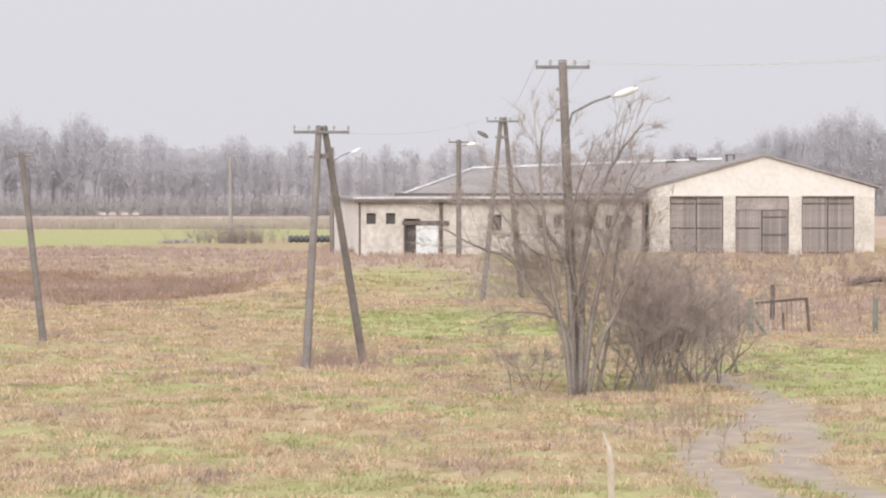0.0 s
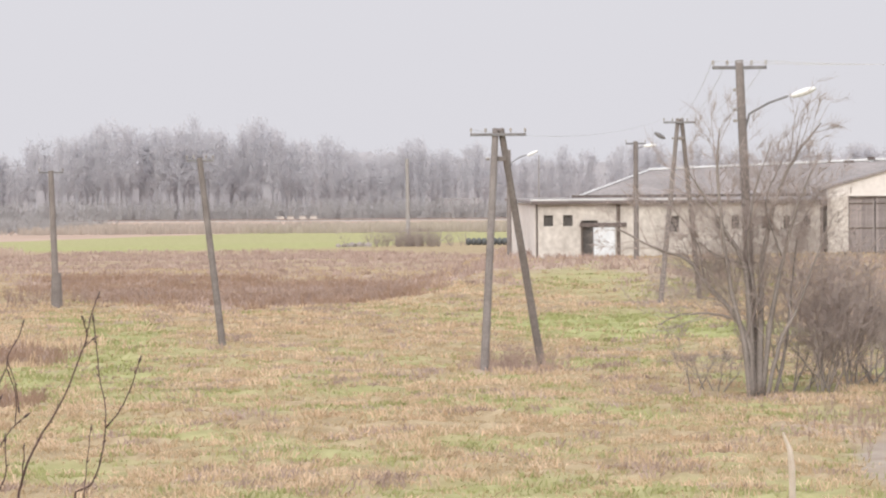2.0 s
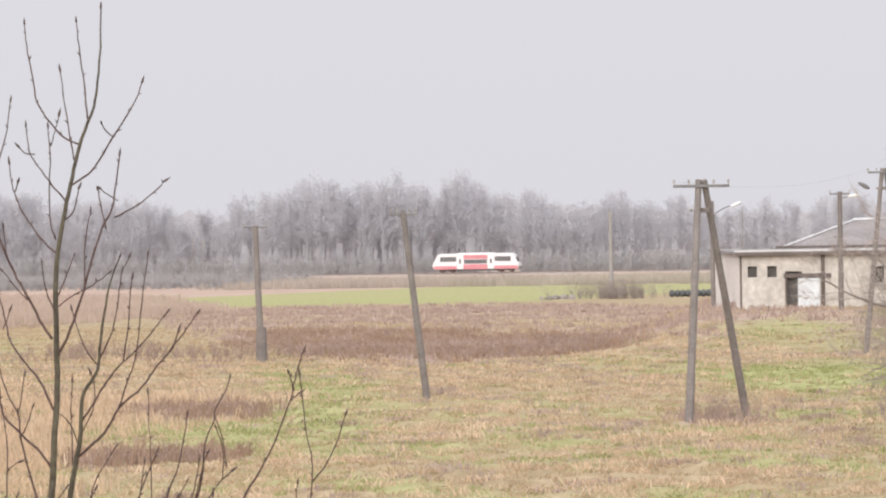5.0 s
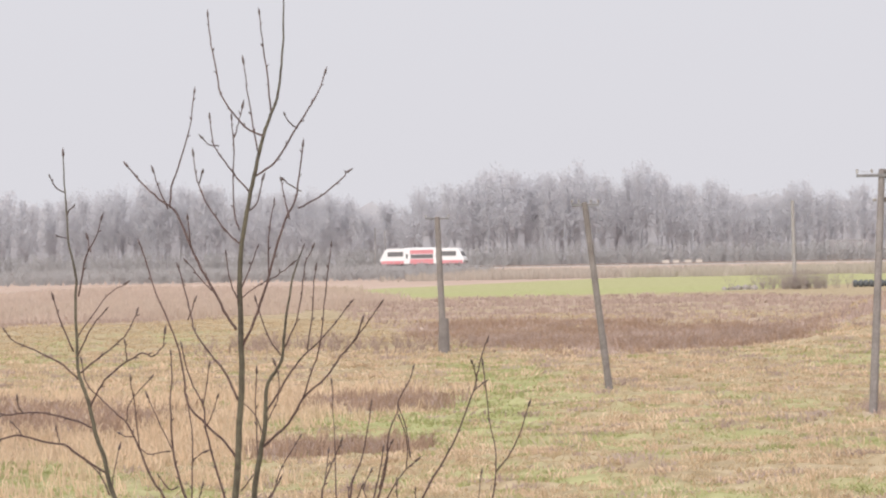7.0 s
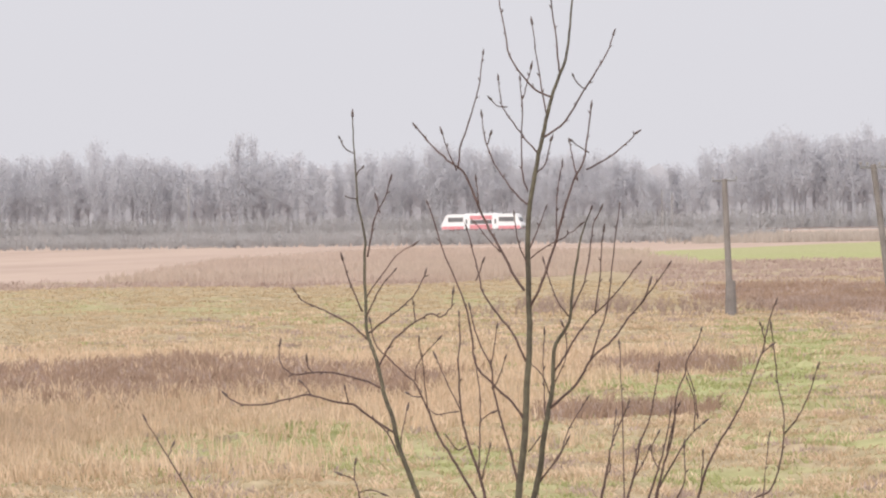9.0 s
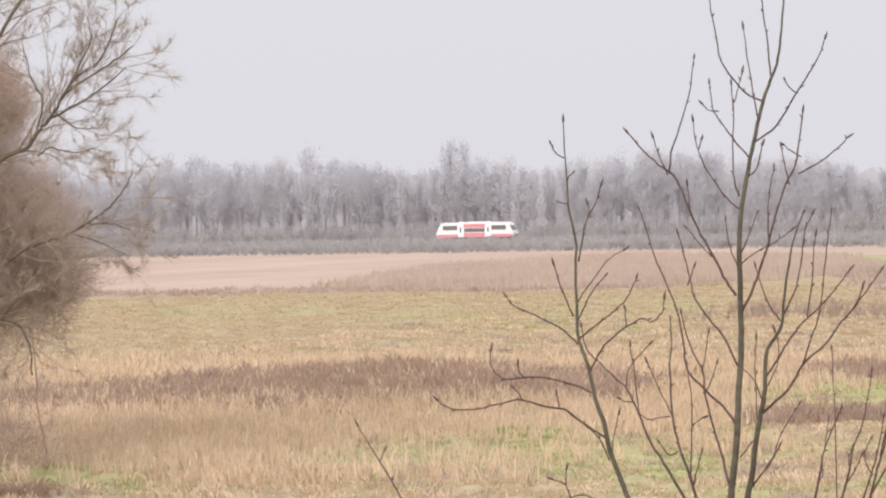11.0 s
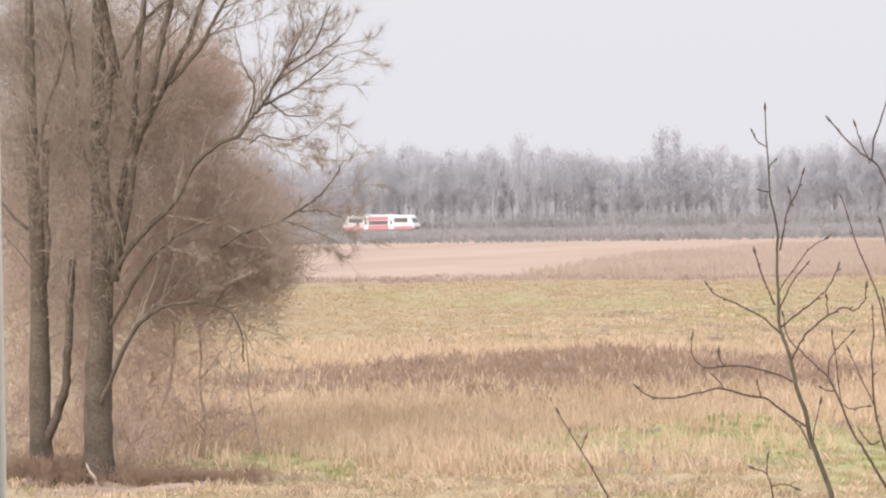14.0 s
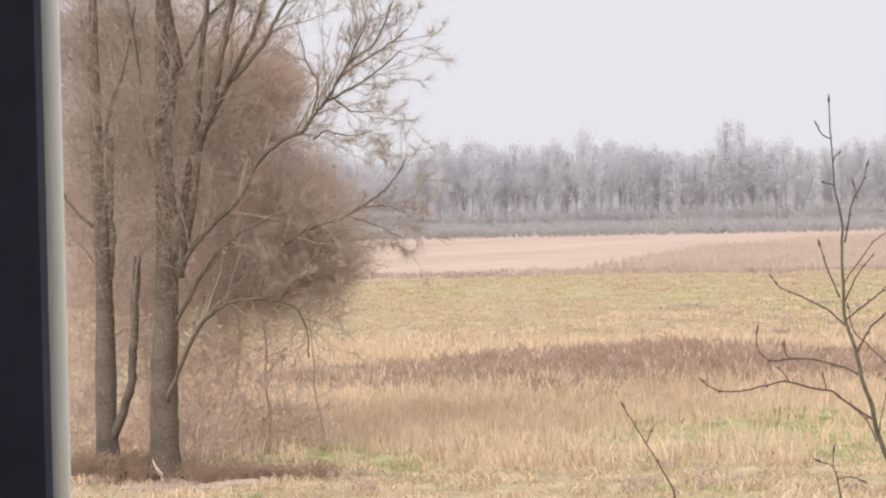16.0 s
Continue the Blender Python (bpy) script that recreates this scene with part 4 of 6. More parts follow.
def long_barn():
    """The long hipped barn behind the shed."""
    b = empty("long_barn", Matrix.Translation((0, 250, 0)), "long barn with a low hipped felt roof behind the shed", "building")
    xl, xr, yf, yb, ze, zr = -2.9, 19.5, 0.0, 15.0, 5.75, 7.62
    part("wall", boxed(xl + 0.5, xr, yf + 0.5, yb - 0.5, 1.0, ze), M_PLASTER, b)
    bm = bmesh.new()
    e = [bm.verts.new(p) for p in ((xl, yf, ze), (xr, yf, ze + 0.2), (xr, yb, ze + 0.2), (xl, yb, ze))]
    r = [bm.verts.new(p) for p in ((2.1, yf + 6.5, zr), (xr, yf + 6.5, zr + 0.62))]
    for f in ((e[0], e[1], r[1], r[0]), (e[2], e[3], r[0], r[1]), (e[3], e[0], r[0]), (e[1], e[2], r[1]), (e[3], e[2], e[1], e[0])):
        bm.faces.new(f)
    bmesh.ops.recalc_face_normals(bm, faces=bm.faces)
    part("roof", bm, M_FELT, b, "weathered grey felt roof")
    part("ridge_capping", rodded((2.0, 6.4, zr + 0.05), (xr, 6.4, zr + 0.67), 0.08, sides=6), M_RIDGE, b, "pale ridge capping")
    part("hip_capping", rodded((2.1, 6.4, zr + 0.05), (xl, -0.1, ze + 0.08), 0.06, sides=6), M_RIDGE, b, "pale hip capping")
    part("gutter", boxed(xl - 0.4, 12.9, -0.5, -0.05, ze - 0.02, ze + 0.17), M_EDGE, b, "dark eaves beam")
    for x, z, w, h in ((15.9, 8.05, 0.42, 0.22), (17.45, 8.2, 0.32, 0.35)):
        v = part("roof_vent", boxed(x - w / 2, x + w / 2, 6.2, 6.8, z - 0.25, z), M_ZINC, b)
        part("vent_cap", boxed(x - w * 0.75, x + w * 0.75, 6.1, 6.9, z, z + h * 0.6), M_EDGE, v)
    v = part("roof_vent", rodded((19.55, 3.0, 7.8), (19.55, 3.0, 8.55), 0.07), M_EDGE, b)
    part("vent_cap", boxed(19.45, 20.15, 2.9, 3.1, 8.5, 8.58), M_EDGE, v)
    part("vent_leg", rodded((20.05, 3.0, 7.8), (20.05, 3.0, 8.55), 0.07), M_EDGE, v)


long_barn()


# ---- bare trees ----
def tree(name, label, stems, o, seed, mats, group="", twig_r=0.006, spray=None, masses=()):
    """Stems: (x, y, z, lean x, lean y, length, radius, depth). spray: twigs per fine piece, their length, width and droop.
    masses: (x, y, z, half sizes, twigs) of thickly twigged crown."""
    rng = np.random.default_rng(seed)
    x, y = stems[0][:2]
    e = empty(name, Matrix.Translation((x, y, gz(x, y))), label, "tree" if "tree" in name else "shrub", group)
    twigs = []
    for sx, sy, sz, lx, ly, le, r, dep in stems:
        out = []
        grow(rng, (sx - x, sy - y, sz - 0.15), (lx, ly, 1), le, r, dep, o, out, twigs)
        if out:
            mesh_object("stem", *tubes(out, 7), mats[0], e, True)
    pairs = []
    if twigs:
        pairs.append(tubes([(a, b, max(r, twig_r), max(q, twig_r * 0.7)) for a, b, r, q in twigs], 3))
        if spray:
            k, le, wi, droop = spray
            s = np.array([(*a, *b) for a, b, r, q in twigs])
            a, d = s[:, :3], s[:, 3:] - s[:, :3]
            m = len(s) * k
            t = rng.random((m, 1))
            p, dd = np.repeat(a, k, 0) + np.repeat(d, k, 0) * t, np.repeat(d / np.linalg.norm(d, axis=1, keepdims=True), k, 0)
            pairs.append(slivers(rng, p, dd + rng.normal(0, 0.5, (m, 3)) + np.array((0, 0, droop)), rng.uniform(0.4, 1.2, m) * le, rng.uniform(0.7, 1.3, m) * wi))
    pairs += [twig_mass(rng, mass, x, y, seed) for mass in masses]
    if pairs:
        tagged(mesh_object("crown", *joined(*pairs), mats[1], e), kind="stuff")
    return e


O_BIG = dict(step=0.5, wander=0.11, lift=0.03, fine=0.024, bare=(0, 0.05, 0.1, 0.18, 0.22), fork=(0, 0.7, 0.78, 0.75, 0.64), along=0.66, ratio=(0.34, 0.6), thin=0.55)


def limbed_tree(name, label, limbs, seed, mats, side, spray, masses=(), flare=(), low=3.0):
    """A tree drawn by its main limbs ((x, z) points, both radii, depth), with side branches grown along them."""
    rng = np.random.default_rng(seed)
    x, y = limbs[0][0][0][0], limbs[0][3]
    e = empty(name, Matrix.Translation((x, y, gz(x, y))), label, "tree")
    out, twigs = [], []
    for k, (path, r0, r1, depth) in enumerate(limbs):
        lean = rng.normal(0, 0.35) if k else 0.0
        m = len(path) - 1
        pts = smooth_path([(a - x, depth - y + lean * i / m, z) for i, (a, z) in enumerate(path)], 5, rng, 0.006 if r0 > 0.2 else 0.012)
        rad = np.interp(np.linspace(0, 1, len(pts)), (0, 0.25, 1), (r0, r0 * 0.85 + r1 * 0.15, r1)) * rng.uniform(0.95, 1.05, len(pts))
        if k in flare:
            rad[:4] *= (1.35, 1.2, 1.1, 1.04)
        mesh_object("limb" if k else "trunk", *polytube(pts.tolist(), rad.tolist(), 10), mats[0], e, True)
        for i in range(2, len(pts)):
            if pts[i][2] < low or rng.random() > side * (0.55 if rad[i] > 0.09 else 1.0):
                continue
            d = pts[i] - pts[i - 1]
            d /= np.linalg.norm(d)
            off = np.cross(d, rng.normal(0, 1, 3))
            off /= np.linalg.norm(off) + 1e-9
            nd = d * 0.62 + off * 0.5
            le = rng.uniform(0.7, 2.1) * (1.0 if rad[i] > 0.03 else 0.62)
            grow(rng, pts[i], nd, le, min(rad[i] * 0.5, 0.022), 2, O_BIG, out, twigs)
    if out:
        tagged(mesh_object("branchwork", *tubes(out, 5), mats[0], e, True), kind="stuff")
    pairs = []
    if twigs:
        pairs.append(tubes([(a, b, max(r, 0.005), max(q, 0.0035)) for a, b, r, q in twigs], 3))
        n, le, wi, droop = spray
        t = np.array([(*a, *b) for a, b, r, q in twigs])
        a, d = np.repeat(t[:, :3], n, 0), np.repeat(t[:, 3:] - t[:, :3], n, 0)
        m = len(a)
        dd = d / np.linalg.norm(d, axis=1, keepdims=True)
        pairs.append(slivers(rng, a + d * rng.random((m, 1)), dd + rng.normal(0, 0.5, (m, 3)) + np.array((0, 0, droop)), rng.uniform(0.4, 1.2, m) * le, rng.uniform(0.7, 1.3, m) * wi))
    pairs += [twig_mass(rng, mass, x, y, seed) for mass in masses]
    tagged(mesh_object("crown", *joined(*pairs), mats[1], e), kind="stuff")
    return e


def twig_mass(rng, mass, x, y, seed):
    """A thickly twigged part of a crown, as fine rising twigs within a lumpy ellipsoid."""
    cx, cy, cz, rx, ry, rz, m = mass
    q = rng.normal(0, 1, (m, 3))
    q = q / np.linalg.norm(q, axis=1, keepdims=True) * rng.random((m, 1)) ** 0.5 * (1 + 0.10 * np.abs(rng.normal(0, 1, (m, 1))))
    lump = 1 + 0.14 * np.sin(q[:, :1] * 5 + seed) + 0.14 * np.sin(q[:, 2:3] * 7 + cx) + 0.12 * np.sin(q[:, 1:2] * 9) + 0.10 * np.sin(q[:, 2:3] * 23 + q[:, :1] * 17)
    p = q * np.array((rx, ry, rz)) * lump + np.array((cx - x, cy - y, cz))
    d = q * 0.5 + np.array((0, 0, 0.3)) + rng.normal(0, 0.42, (m, 3))
    return slivers(rng, p, d, rng.uniform(0.22, 0.62, m), rng.uniform(0.008, 0.015, m))


ALDER_LIMBS = []
ALDER_LIMBS.append((((3.911, 0.071), (3.793, 1.597), (3.403, 2.529), (2.506, 3.546), (1.964, 4.224), (1.033, 4.563), (-0.236, 5.241)), 0.100, 0.020, 110.0))
ALDER_LIMBS.append((((3.969, 0.061), (3.867, 2.268), (3.664, 4.050), (3.020, 5.238), (2.477, 6.171), (1.969, 6.934)), 0.100, 0.020, 110.2))
ALDER_LIMBS.append((((4.109, 0.055), (4.177, 2.519), (4.262, 4.302), (4.686, 6.085), (5.365, 7.442), (6.044, 8.289)), 0.110, 0.020, 110.3))
ALDER_LIMBS.append((((4.214, 0.050), (4.435, 2.176), (4.860, 4.216), (5.234, 5.660), (5.744, 6.933)), 0.090, 0.020, 110.4))
ALDER_LIMBS.append((((3.823, 0.077), (3.654, 1.770), (3.231, 3.633), (2.978, 5.663), (2.894, 7.184), (2.978, 8.114)), 0.090, 0.020, 109.9))
ALDER_LIMBS.append((((4.338, 0.066), (4.712, 1.592), (5.356, 2.949), (5.864, 4.304), (6.372, 5.490)), 0.070, 0.015, 110.1))
ALDER_LIMBS.append((((4.610, 0.129), (4.950, 1.576), (5.120, 3.278), (5.375, 4.979), (5.970, 6.169)), 0.060, 0.015, 110.5))
ALDER_LIMBS.append((((3.403, 2.445), (2.472, 2.615), (1.625, 2.530), (1.117, 2.277)), 0.035, 0.012, 110.0))
ALDER_LIMBS.append((((4.173, 2.522), (3.834, 4.304), (4.004, 6.170), (4.512, 7.695)), 0.060, 0.015, 110.2))
ALDER_LIMBS.append((((2.506, 3.546), (2.303, 4.647), (1.796, 5.494), (1.288, 6.002)), 0.035, 0.012, 110.0))
ALDER_LIMBS.append((((4.856, 4.217), (4.347, 5.830), (4.941, 7.357)), 0.035, 0.012, 110.3))
ALDER_LIMBS.append((((3.661, 4.052), (2.644, 4.476), (2.051, 5.154)), 0.035, 0.012, 110.1))
limbed_tree("multi_stem_tree", "bare multi-stemmed alder in rough grass", ALDER_LIMBS, 61, (M_BARK, M_TWIG), 0.85, (3, 0.55, 0.011, 0.15),
            masses=((3.9, 110.6, 5.2, 2.4, 1.0, 2.4, 5200), (2.7, 110.4, 3.9, 1.8, 0.9, 1.5, 3600), (5.4, 110.8, 4.9, 1.5, 0.9, 2.0, 3200)), low=1.4)
O_SHRUB = dict(step=0.30, wander=0.13, lift=0.02, fine=0.02, bare=(0, 0.05, 0.1, 0.1), fork=(0, 0.6, 0.7, 0.75), along=0.6, ratio=(0.4, 0.7), thin=0.65)
rng = random.Random(4)
for cx, cy, n, hgt in ((6.3, 111.5, 10, 4.0), (7.3, 112.5, 10, 3.8), (8.2, 114.5, 9, 3.2), (5.6, 112.5, 6, 3.3), (2.6, 113.0, 6, 1.6), (9.3, 119, 6, 2.2)):
    tree("bare_shrub", "dense bare brown shrub beside the alder", [(cx + rng.uniform(-0.5, 0.5), cy + rng.uniform(-0.4, 0.4), 0, rng.uniform(-0.6, 0.7), rng.uniform(-0.3, 0.3), hgt * rng.uniform(0.7, 1.1), 0.03, 3) for k in range(n)],
         O_SHRUB, int(cx * 10), (M_BARK, M_TWIG), "shrubs beside the alder", spray=(4, 0.5, 0.011, 0.2), masses=((cx, cy, hgt * 0.5, 1.0, 0.8, hgt * 0.42, int(150 * hgt)),))

WILLOW_LIMBS, FORKED_LIMBS = [], []
WILLOW_LIMBS.append((((-35.858, -0.165), (-35.848, 1.256), (-35.813, 2.547), (-35.721, 3.836), (-35.665, 5.899), (-35.698, 7.833), (-35.674, 9.765), (-35.646, 11.309)), 0.365, 0.130, 76.0))
WILLOW_LIMBS.append((((-35.579, 3.835), (-35.350, 5.506), (-35.106, 6.658), (-34.899, 7.552), (-34.747, 8.447), (-34.628, 9.725), (-34.464, 10.616), (-34.321, 11.762)), 0.100, 0.060, 76.0))
WILLOW_LIMBS.append((((-35.234, 4.610), (-34.865, 6.269), (-34.634, 7.543), (-34.274, 8.426), (-34.006, 9.565), (-33.700, 10.571), (-33.405, 11.703)), 0.110, 0.060, 75.7))
WILLOW_LIMBS.append((((-34.677, 7.647), (-34.232, 8.554), (-33.789, 9.432), (-33.407, 10.182), (-33.106, 11.059), (-32.923, 11.686)), 0.070, 0.040, 75.8))
WILLOW_LIMBS.append((((-33.738, 9.043), (-33.024, 9.779), (-32.590, 10.521), (-32.090, 11.257)), 0.060, 0.030, 75.6))
WILLOW_LIMBS.append((((-35.092, 4.869), (-34.482, 5.624), (-33.626, 6.369), (-33.190, 7.094), (-32.597, 7.610), (-32.041, 7.846), (-31.759, 8.177), (-31.478, 8.458), (-31.181, 8.888), (-30.871, 9.316), (-30.252, 9.731), (-29.797, 10.650)), 0.065, 0.015, 75.5))
WILLOW_LIMBS.append((((-31.478, 8.458), (-30.818, 8.750), (-30.243, 9.043), (-29.557, 9.542)), 0.030, 0.012, 75.5))
WILLOW_LIMBS.append((((-31.181, 8.888), (-30.780, 9.187), (-29.959, 9.595), (-29.304, 10.006)), 0.028, 0.012, 75.5))
WILLOW_LIMBS.append((((-31.829, 8.156), (-31.606, 8.842), (-31.797, 9.353), (-31.914, 10.114)), 0.025, 0.010, 75.6))
WILLOW_LIMBS.append((((-31.364, 8.643), (-30.831, 8.248), (-30.156, 8.227)), 0.020, 0.010, 75.5))
WILLOW_LIMBS.append((((-31.815, 7.651), (-31.427, 7.828), (-30.887, 7.686), (-30.207, 7.792)), 0.020, 0.010, 75.6))
WILLOW_LIMBS.append((((-30.969, 9.219), (-30.587, 9.807), (-30.348, 10.173), (-30.389, 10.675)), 0.022, 0.010, 75.5))
WILLOW_LIMBS.append((((-35.589, 1.794), (-35.245, 2.498), (-34.727, 3.428), (-34.126, 3.932), (-33.425, 4.101), (-32.597, 4.039), (-32.189, 3.857), (-31.927, 3.398), (-31.861, 2.791)), 0.055, 0.016, 75.6))
WILLOW_LIMBS.append((((-33.246, 4.073), (-33.141, 4.351), (-33.007, 4.705)), 0.020, 0.010, 75.6))
WILLOW_LIMBS.append((((-32.734, 4.054), (-32.405, 4.530), (-32.023, 4.941), (-31.497, 5.184)), 0.026, 0.010, 75.6))
WILLOW_LIMBS.append((((-32.677, 5.329), (-31.979, 5.670), (-31.262, 5.870), (-30.711, 6.110), (-30.161, 6.411), (-29.774, 6.753), (-29.467, 7.171)), 0.040, 0.012, 75.8))
WILLOW_LIMBS.append((((-30.711, 6.110), (-30.168, 6.123), (-29.633, 5.948)), 0.018, 0.008, 75.8))
WILLOW_LIMBS.append((((-31.016, 5.890), (-30.450, 5.689), (-29.877, 5.401)), 0.018, 0.008, 75.8))
WILLOW_LIMBS.append((((-35.454, 3.579), (-34.542, 4.979), (-33.940, 5.480), (-33.233, 5.848), (-32.561, 6.088)), 0.050, 0.016, 75.9))
WILLOW_LIMBS.append((((-35.206, 9.233), (-35.207, 10.261), (-35.172, 11.545)), 0.110, 0.090, 76.0))
WILLOW_LIMBS.append((((-35.005, 9.605), (-34.636, 10.231), (-34.202, 10.724), (-33.776, 10.961)), 0.045, 0.020, 75.8))
WILLOW_LIMBS.append((((-35.417, 5.636), (-35.545, 7.184), (-35.333, 8.723), (-35.217, 9.362)), 0.100, 0.100, 76.0))
WILLOW_LIMBS.append((((-35.811, 6.805), (-36.210, 7.848), (-36.289, 9.142), (-36.565, 10.574), (-36.751, 11.617)), 0.050, 0.030, 76.0))
FORKED_LIMBS.append((((-37.488, -0.270), (-37.505, 1.233), (-37.491, 2.800), (-37.477, 3.845), (-37.495, 5.281), (-37.571, 7.240), (-37.604, 9.198), (-37.601, 11.416)), 0.285, 0.100, 76.4))
FORKED_LIMBS.append((((-37.496, 0.514), (-37.217, 1.167), (-36.942, 1.727), (-36.744, 2.143), (-36.654, 2.793), (-36.540, 3.833), (-36.390, 5.104)), 0.115, 0.090, 76.4))
FORKED_LIMBS.append((((-37.477, 3.845), (-37.307, 5.277), (-37.340, 6.191), (-37.336, 7.886)), 0.100, 0.080, 76.4))
FORKED_LIMBS.append((((-37.528, 5.673), (-38.181, 6.210), (-38.600, 6.874)), 0.045, 0.020, 76.4))
FORKED_LIMBS.append((((-37.542, 7.239), (-37.174, 8.532), (-36.710, 9.687), (-36.434, 10.845)), 0.055, 0.030, 76.4))
limbed_tree("tall_tree", "thick-trunked bare willow with rising limbs", WILLOW_LIMBS, 71, (M_TRUNK, M_WILLOW), 0.80, (7, 0.42, 0.006, 0.0),
            masses=((-35.2, 76.8, 8.6, 1.7, 0.9, 2.6, 5000), (-35.9, 75.2, 7.8, 1.9, 0.45, 3.6, 5200)), flare=(0,))
limbed_tree("tall_tree", "bare tree with a forked lower stem", FORKED_LIMBS, 72, (M_TRUNK, M_WILLOW), 0.62, (7, 0.42, 0.007, 0.0),
            masses=((-37.9, 78.5, 8.4, 1.9, 1.4, 4.2, 16000), (-38.6, 78.6, 10.2, 2.2, 1.2, 2.6, 11000)), flare=(0,))
O_DENSE = dict(step=0.42, wander=0.10, lift=0.012, fine=0.03, bare=(0, 0.05, 0.05, 0.12), fork=(0, 0.5, 0.6, 0.7), along=0.6, ratio=(0.36, 0.6), thin=0.55)
for cx, cy, hgt, sd, masses in (
        (-38.3, 84, 9.0, 1, ((-38.3, 84, 8.3, 2.3, 2.0, 2.8, 32000), (-39.4, 83, 4.2, 2.3, 1.5, 2.6, 18000))),
        (-36.6, 83.5, 8.0, 2, ((-36.4, 84, 6.0, 2.0, 1.8, 2.3, 25000), (-36.9, 84.3, 9.0, 1.25, 1.2, 1.3, 11000), (-37.0, 83, 4.3, 1.7, 1.2, 1.9, 13000))),
        (-35.2, 84, 5.0, 3, ((-35.3, 84, 4.7, 1.3, 1.2, 1.15, 12000),)),
        (-40.8, 86, 10, 4, ((-40.9, 86, 8.4, 2.4, 2.2, 5.0, 34000), (-42.3, 85, 5.6, 2.0, 1.6, 4.6, 20000)))):
    tree("russet_tree", "dense russet bare-twigged tree behind the willow", [(cx, cy, 0, 0.03, 0, hgt, 0.036, 2)],
         O_DENSE, 80 + sd, (M_RUSSET, M_RUSSET), "russet trees", twig_r=0.007, masses=masses)
for cx, cy, hgt in ((-37.4, 81, 2.2), (-38.6, 80, 2.4), (-39.5, 82, 2.8), (-36.2, 82, 2.0), (-40.5, 80, 2.8), (-35.6, 76.5, 1.3), (-35.2, 81.5, 1.3), (-41.6, 82, 3.0), (-38.9, 84, 3.0)):
    tree("bare_shrub", "pinkish bare undergrowth below the trees", [(cx + rng.uniform(-0.6, 0.6), cy + rng.uniform(-0.4, 0.4), 0, rng.uniform(-0.7, 0.8), rng.uniform(-0.3, 0.3), hgt * rng.uniform(0.7, 1.1), 0.018, 3) for k in range(6)],
         O_SHRUB, int(-cx * 10), (M_UNDER, M_UNDER), "undergrowth", twig_r=0.005, spray=(3, 0.38, 0.009, 0.2), masses=((cx, cy + 1, hgt * 0.42, 1.0, 0.8, hgt * 0.5, int(300 * hgt)),))


# ---- small things of the meadow ----
def fence():
    g = empty("field_gate", Matrix.Translation((13.08, 156, gz(13, 156))), "broken old field gate with leaning posts", "gate")
    part("gate_post", rodded((0, 0, -0.3), (-0.02, 0, 1.55), 0.13, 0.11, 8), M_GREENPOST, g, "mossy green gate post")
    part("brace", rodded((0.08, 0, 0.85), (0.72, 0, -0.05), 0.08, 0.07, 8), M_GREENPOST, g)
    part("side_post", rodded((-0.45, 0.3, -0.3), (-0.5, 0.3, 1.25), 0.06, 0.05, 8), M_DARKWOOD, g)
    part("plank", boxed(-0.5, 0.1, 0.05, 0.1, 0.5, 0.75), M_GREENPOST, g)
    part("top_rail", rodded((0.2, 0.1, 1.36), (2.42, 0.1, 1.56), 0.055, sides=6), M_DARKWOOD, g)
    part("end_stile", rodded((2.38, 0.1, 1.58), (2.52, 0.1, -0.2), 0.07, 0.06, 6), M_DARKWOOD, g)
    part("mid_stile", rodded((1.38, 0.1, 0.95), (1.42, 0.1, 0.2), 0.05, sides=6), M_DARKWOOD, g)
    for k in range(10):
        part("bar", rodded((0.35 + 0.2 * k, 0.1, 0.2), (0.33 + 0.2 * k, 0.1, 1.37 + 0.018 * k), 0.018, sides=5), M_PLANK, g)
    for x, y, h, m in ((18.36, 156, 1.6, M_GREENPOST), (14.8, 165, 1.75, M_DARKWOOD), (24.5, 156, 1.5, M_GREENPOST)):
        o = part("fence_post", rodded((0, 0, -0.3), (0.02, 0, h), 0.13, 0.10, 8), m)
        o.location = (x, y, gz(x, y))
        tagged(o, "weathered upright fence post in dry grass", "post", "fence posts")


fence()
rs = random.Random(9)
for k in range(8):                                # dark bags in a row beyond the shed
    bm = bmesh.new()
    bmesh.ops.create_icosphere(bm, subdivisions=2, radius=0.5)
    for v in bm.verts:
        v.co = Vector((v.co.x * 0.75, v.co.y * 1.1, v.co.z * rs.uniform(0.9, 1.05)))
    x = -18.2 + 0.62 * k
    o = part("silage_bag", bm, M_TYRE, smooth=True)
    o.location = (x, 440, gz(x, 440) + 0.42)
    tagged(o, "dark plastic-wrapped bag in a row beyond the shed", "bag", "row of dark bags")
for k in range(12):
    bm = bmesh.new()
    bmesh.ops.create_icosphere(bm, subdivisions=1, radius=rs.uniform(0.25, 0.55))
    for v in bm.verts:
        v.co *= rs.uniform(0.75, 1.15)
    x, y = -33 + 3.9 * rs.random(), 425 + 2 * rs.random()
    o = part("stone", bm, M_STONE)
    o.location = (x, y, gz(x, y) + 0.12)
    tagged(o, "grey field stone in a rubble heap", "stone", "rubble heap")
for k, x in enumerate((-66, -64, -61.6, -59.5)):
    y = rail_y(x) + 11
    h = empty("trackside_hut", Matrix.Translation((x, y, gz(x, y))), "small white hut at the foot of the woods", "hut", "trackside huts")
    part("body", boxed(-0.65, 0.65, -0.6, 0.6, -0.2, 1.85), M_PLASTER, h)
    part("roof", boxed(-0.75, 0.75, -0.7, 0.7, 1.85, 1.97), M_FELT, h)
house = empty("far_house", Matrix.Translation((-32, 728, 0)), "distant grey house among the trees", "house")
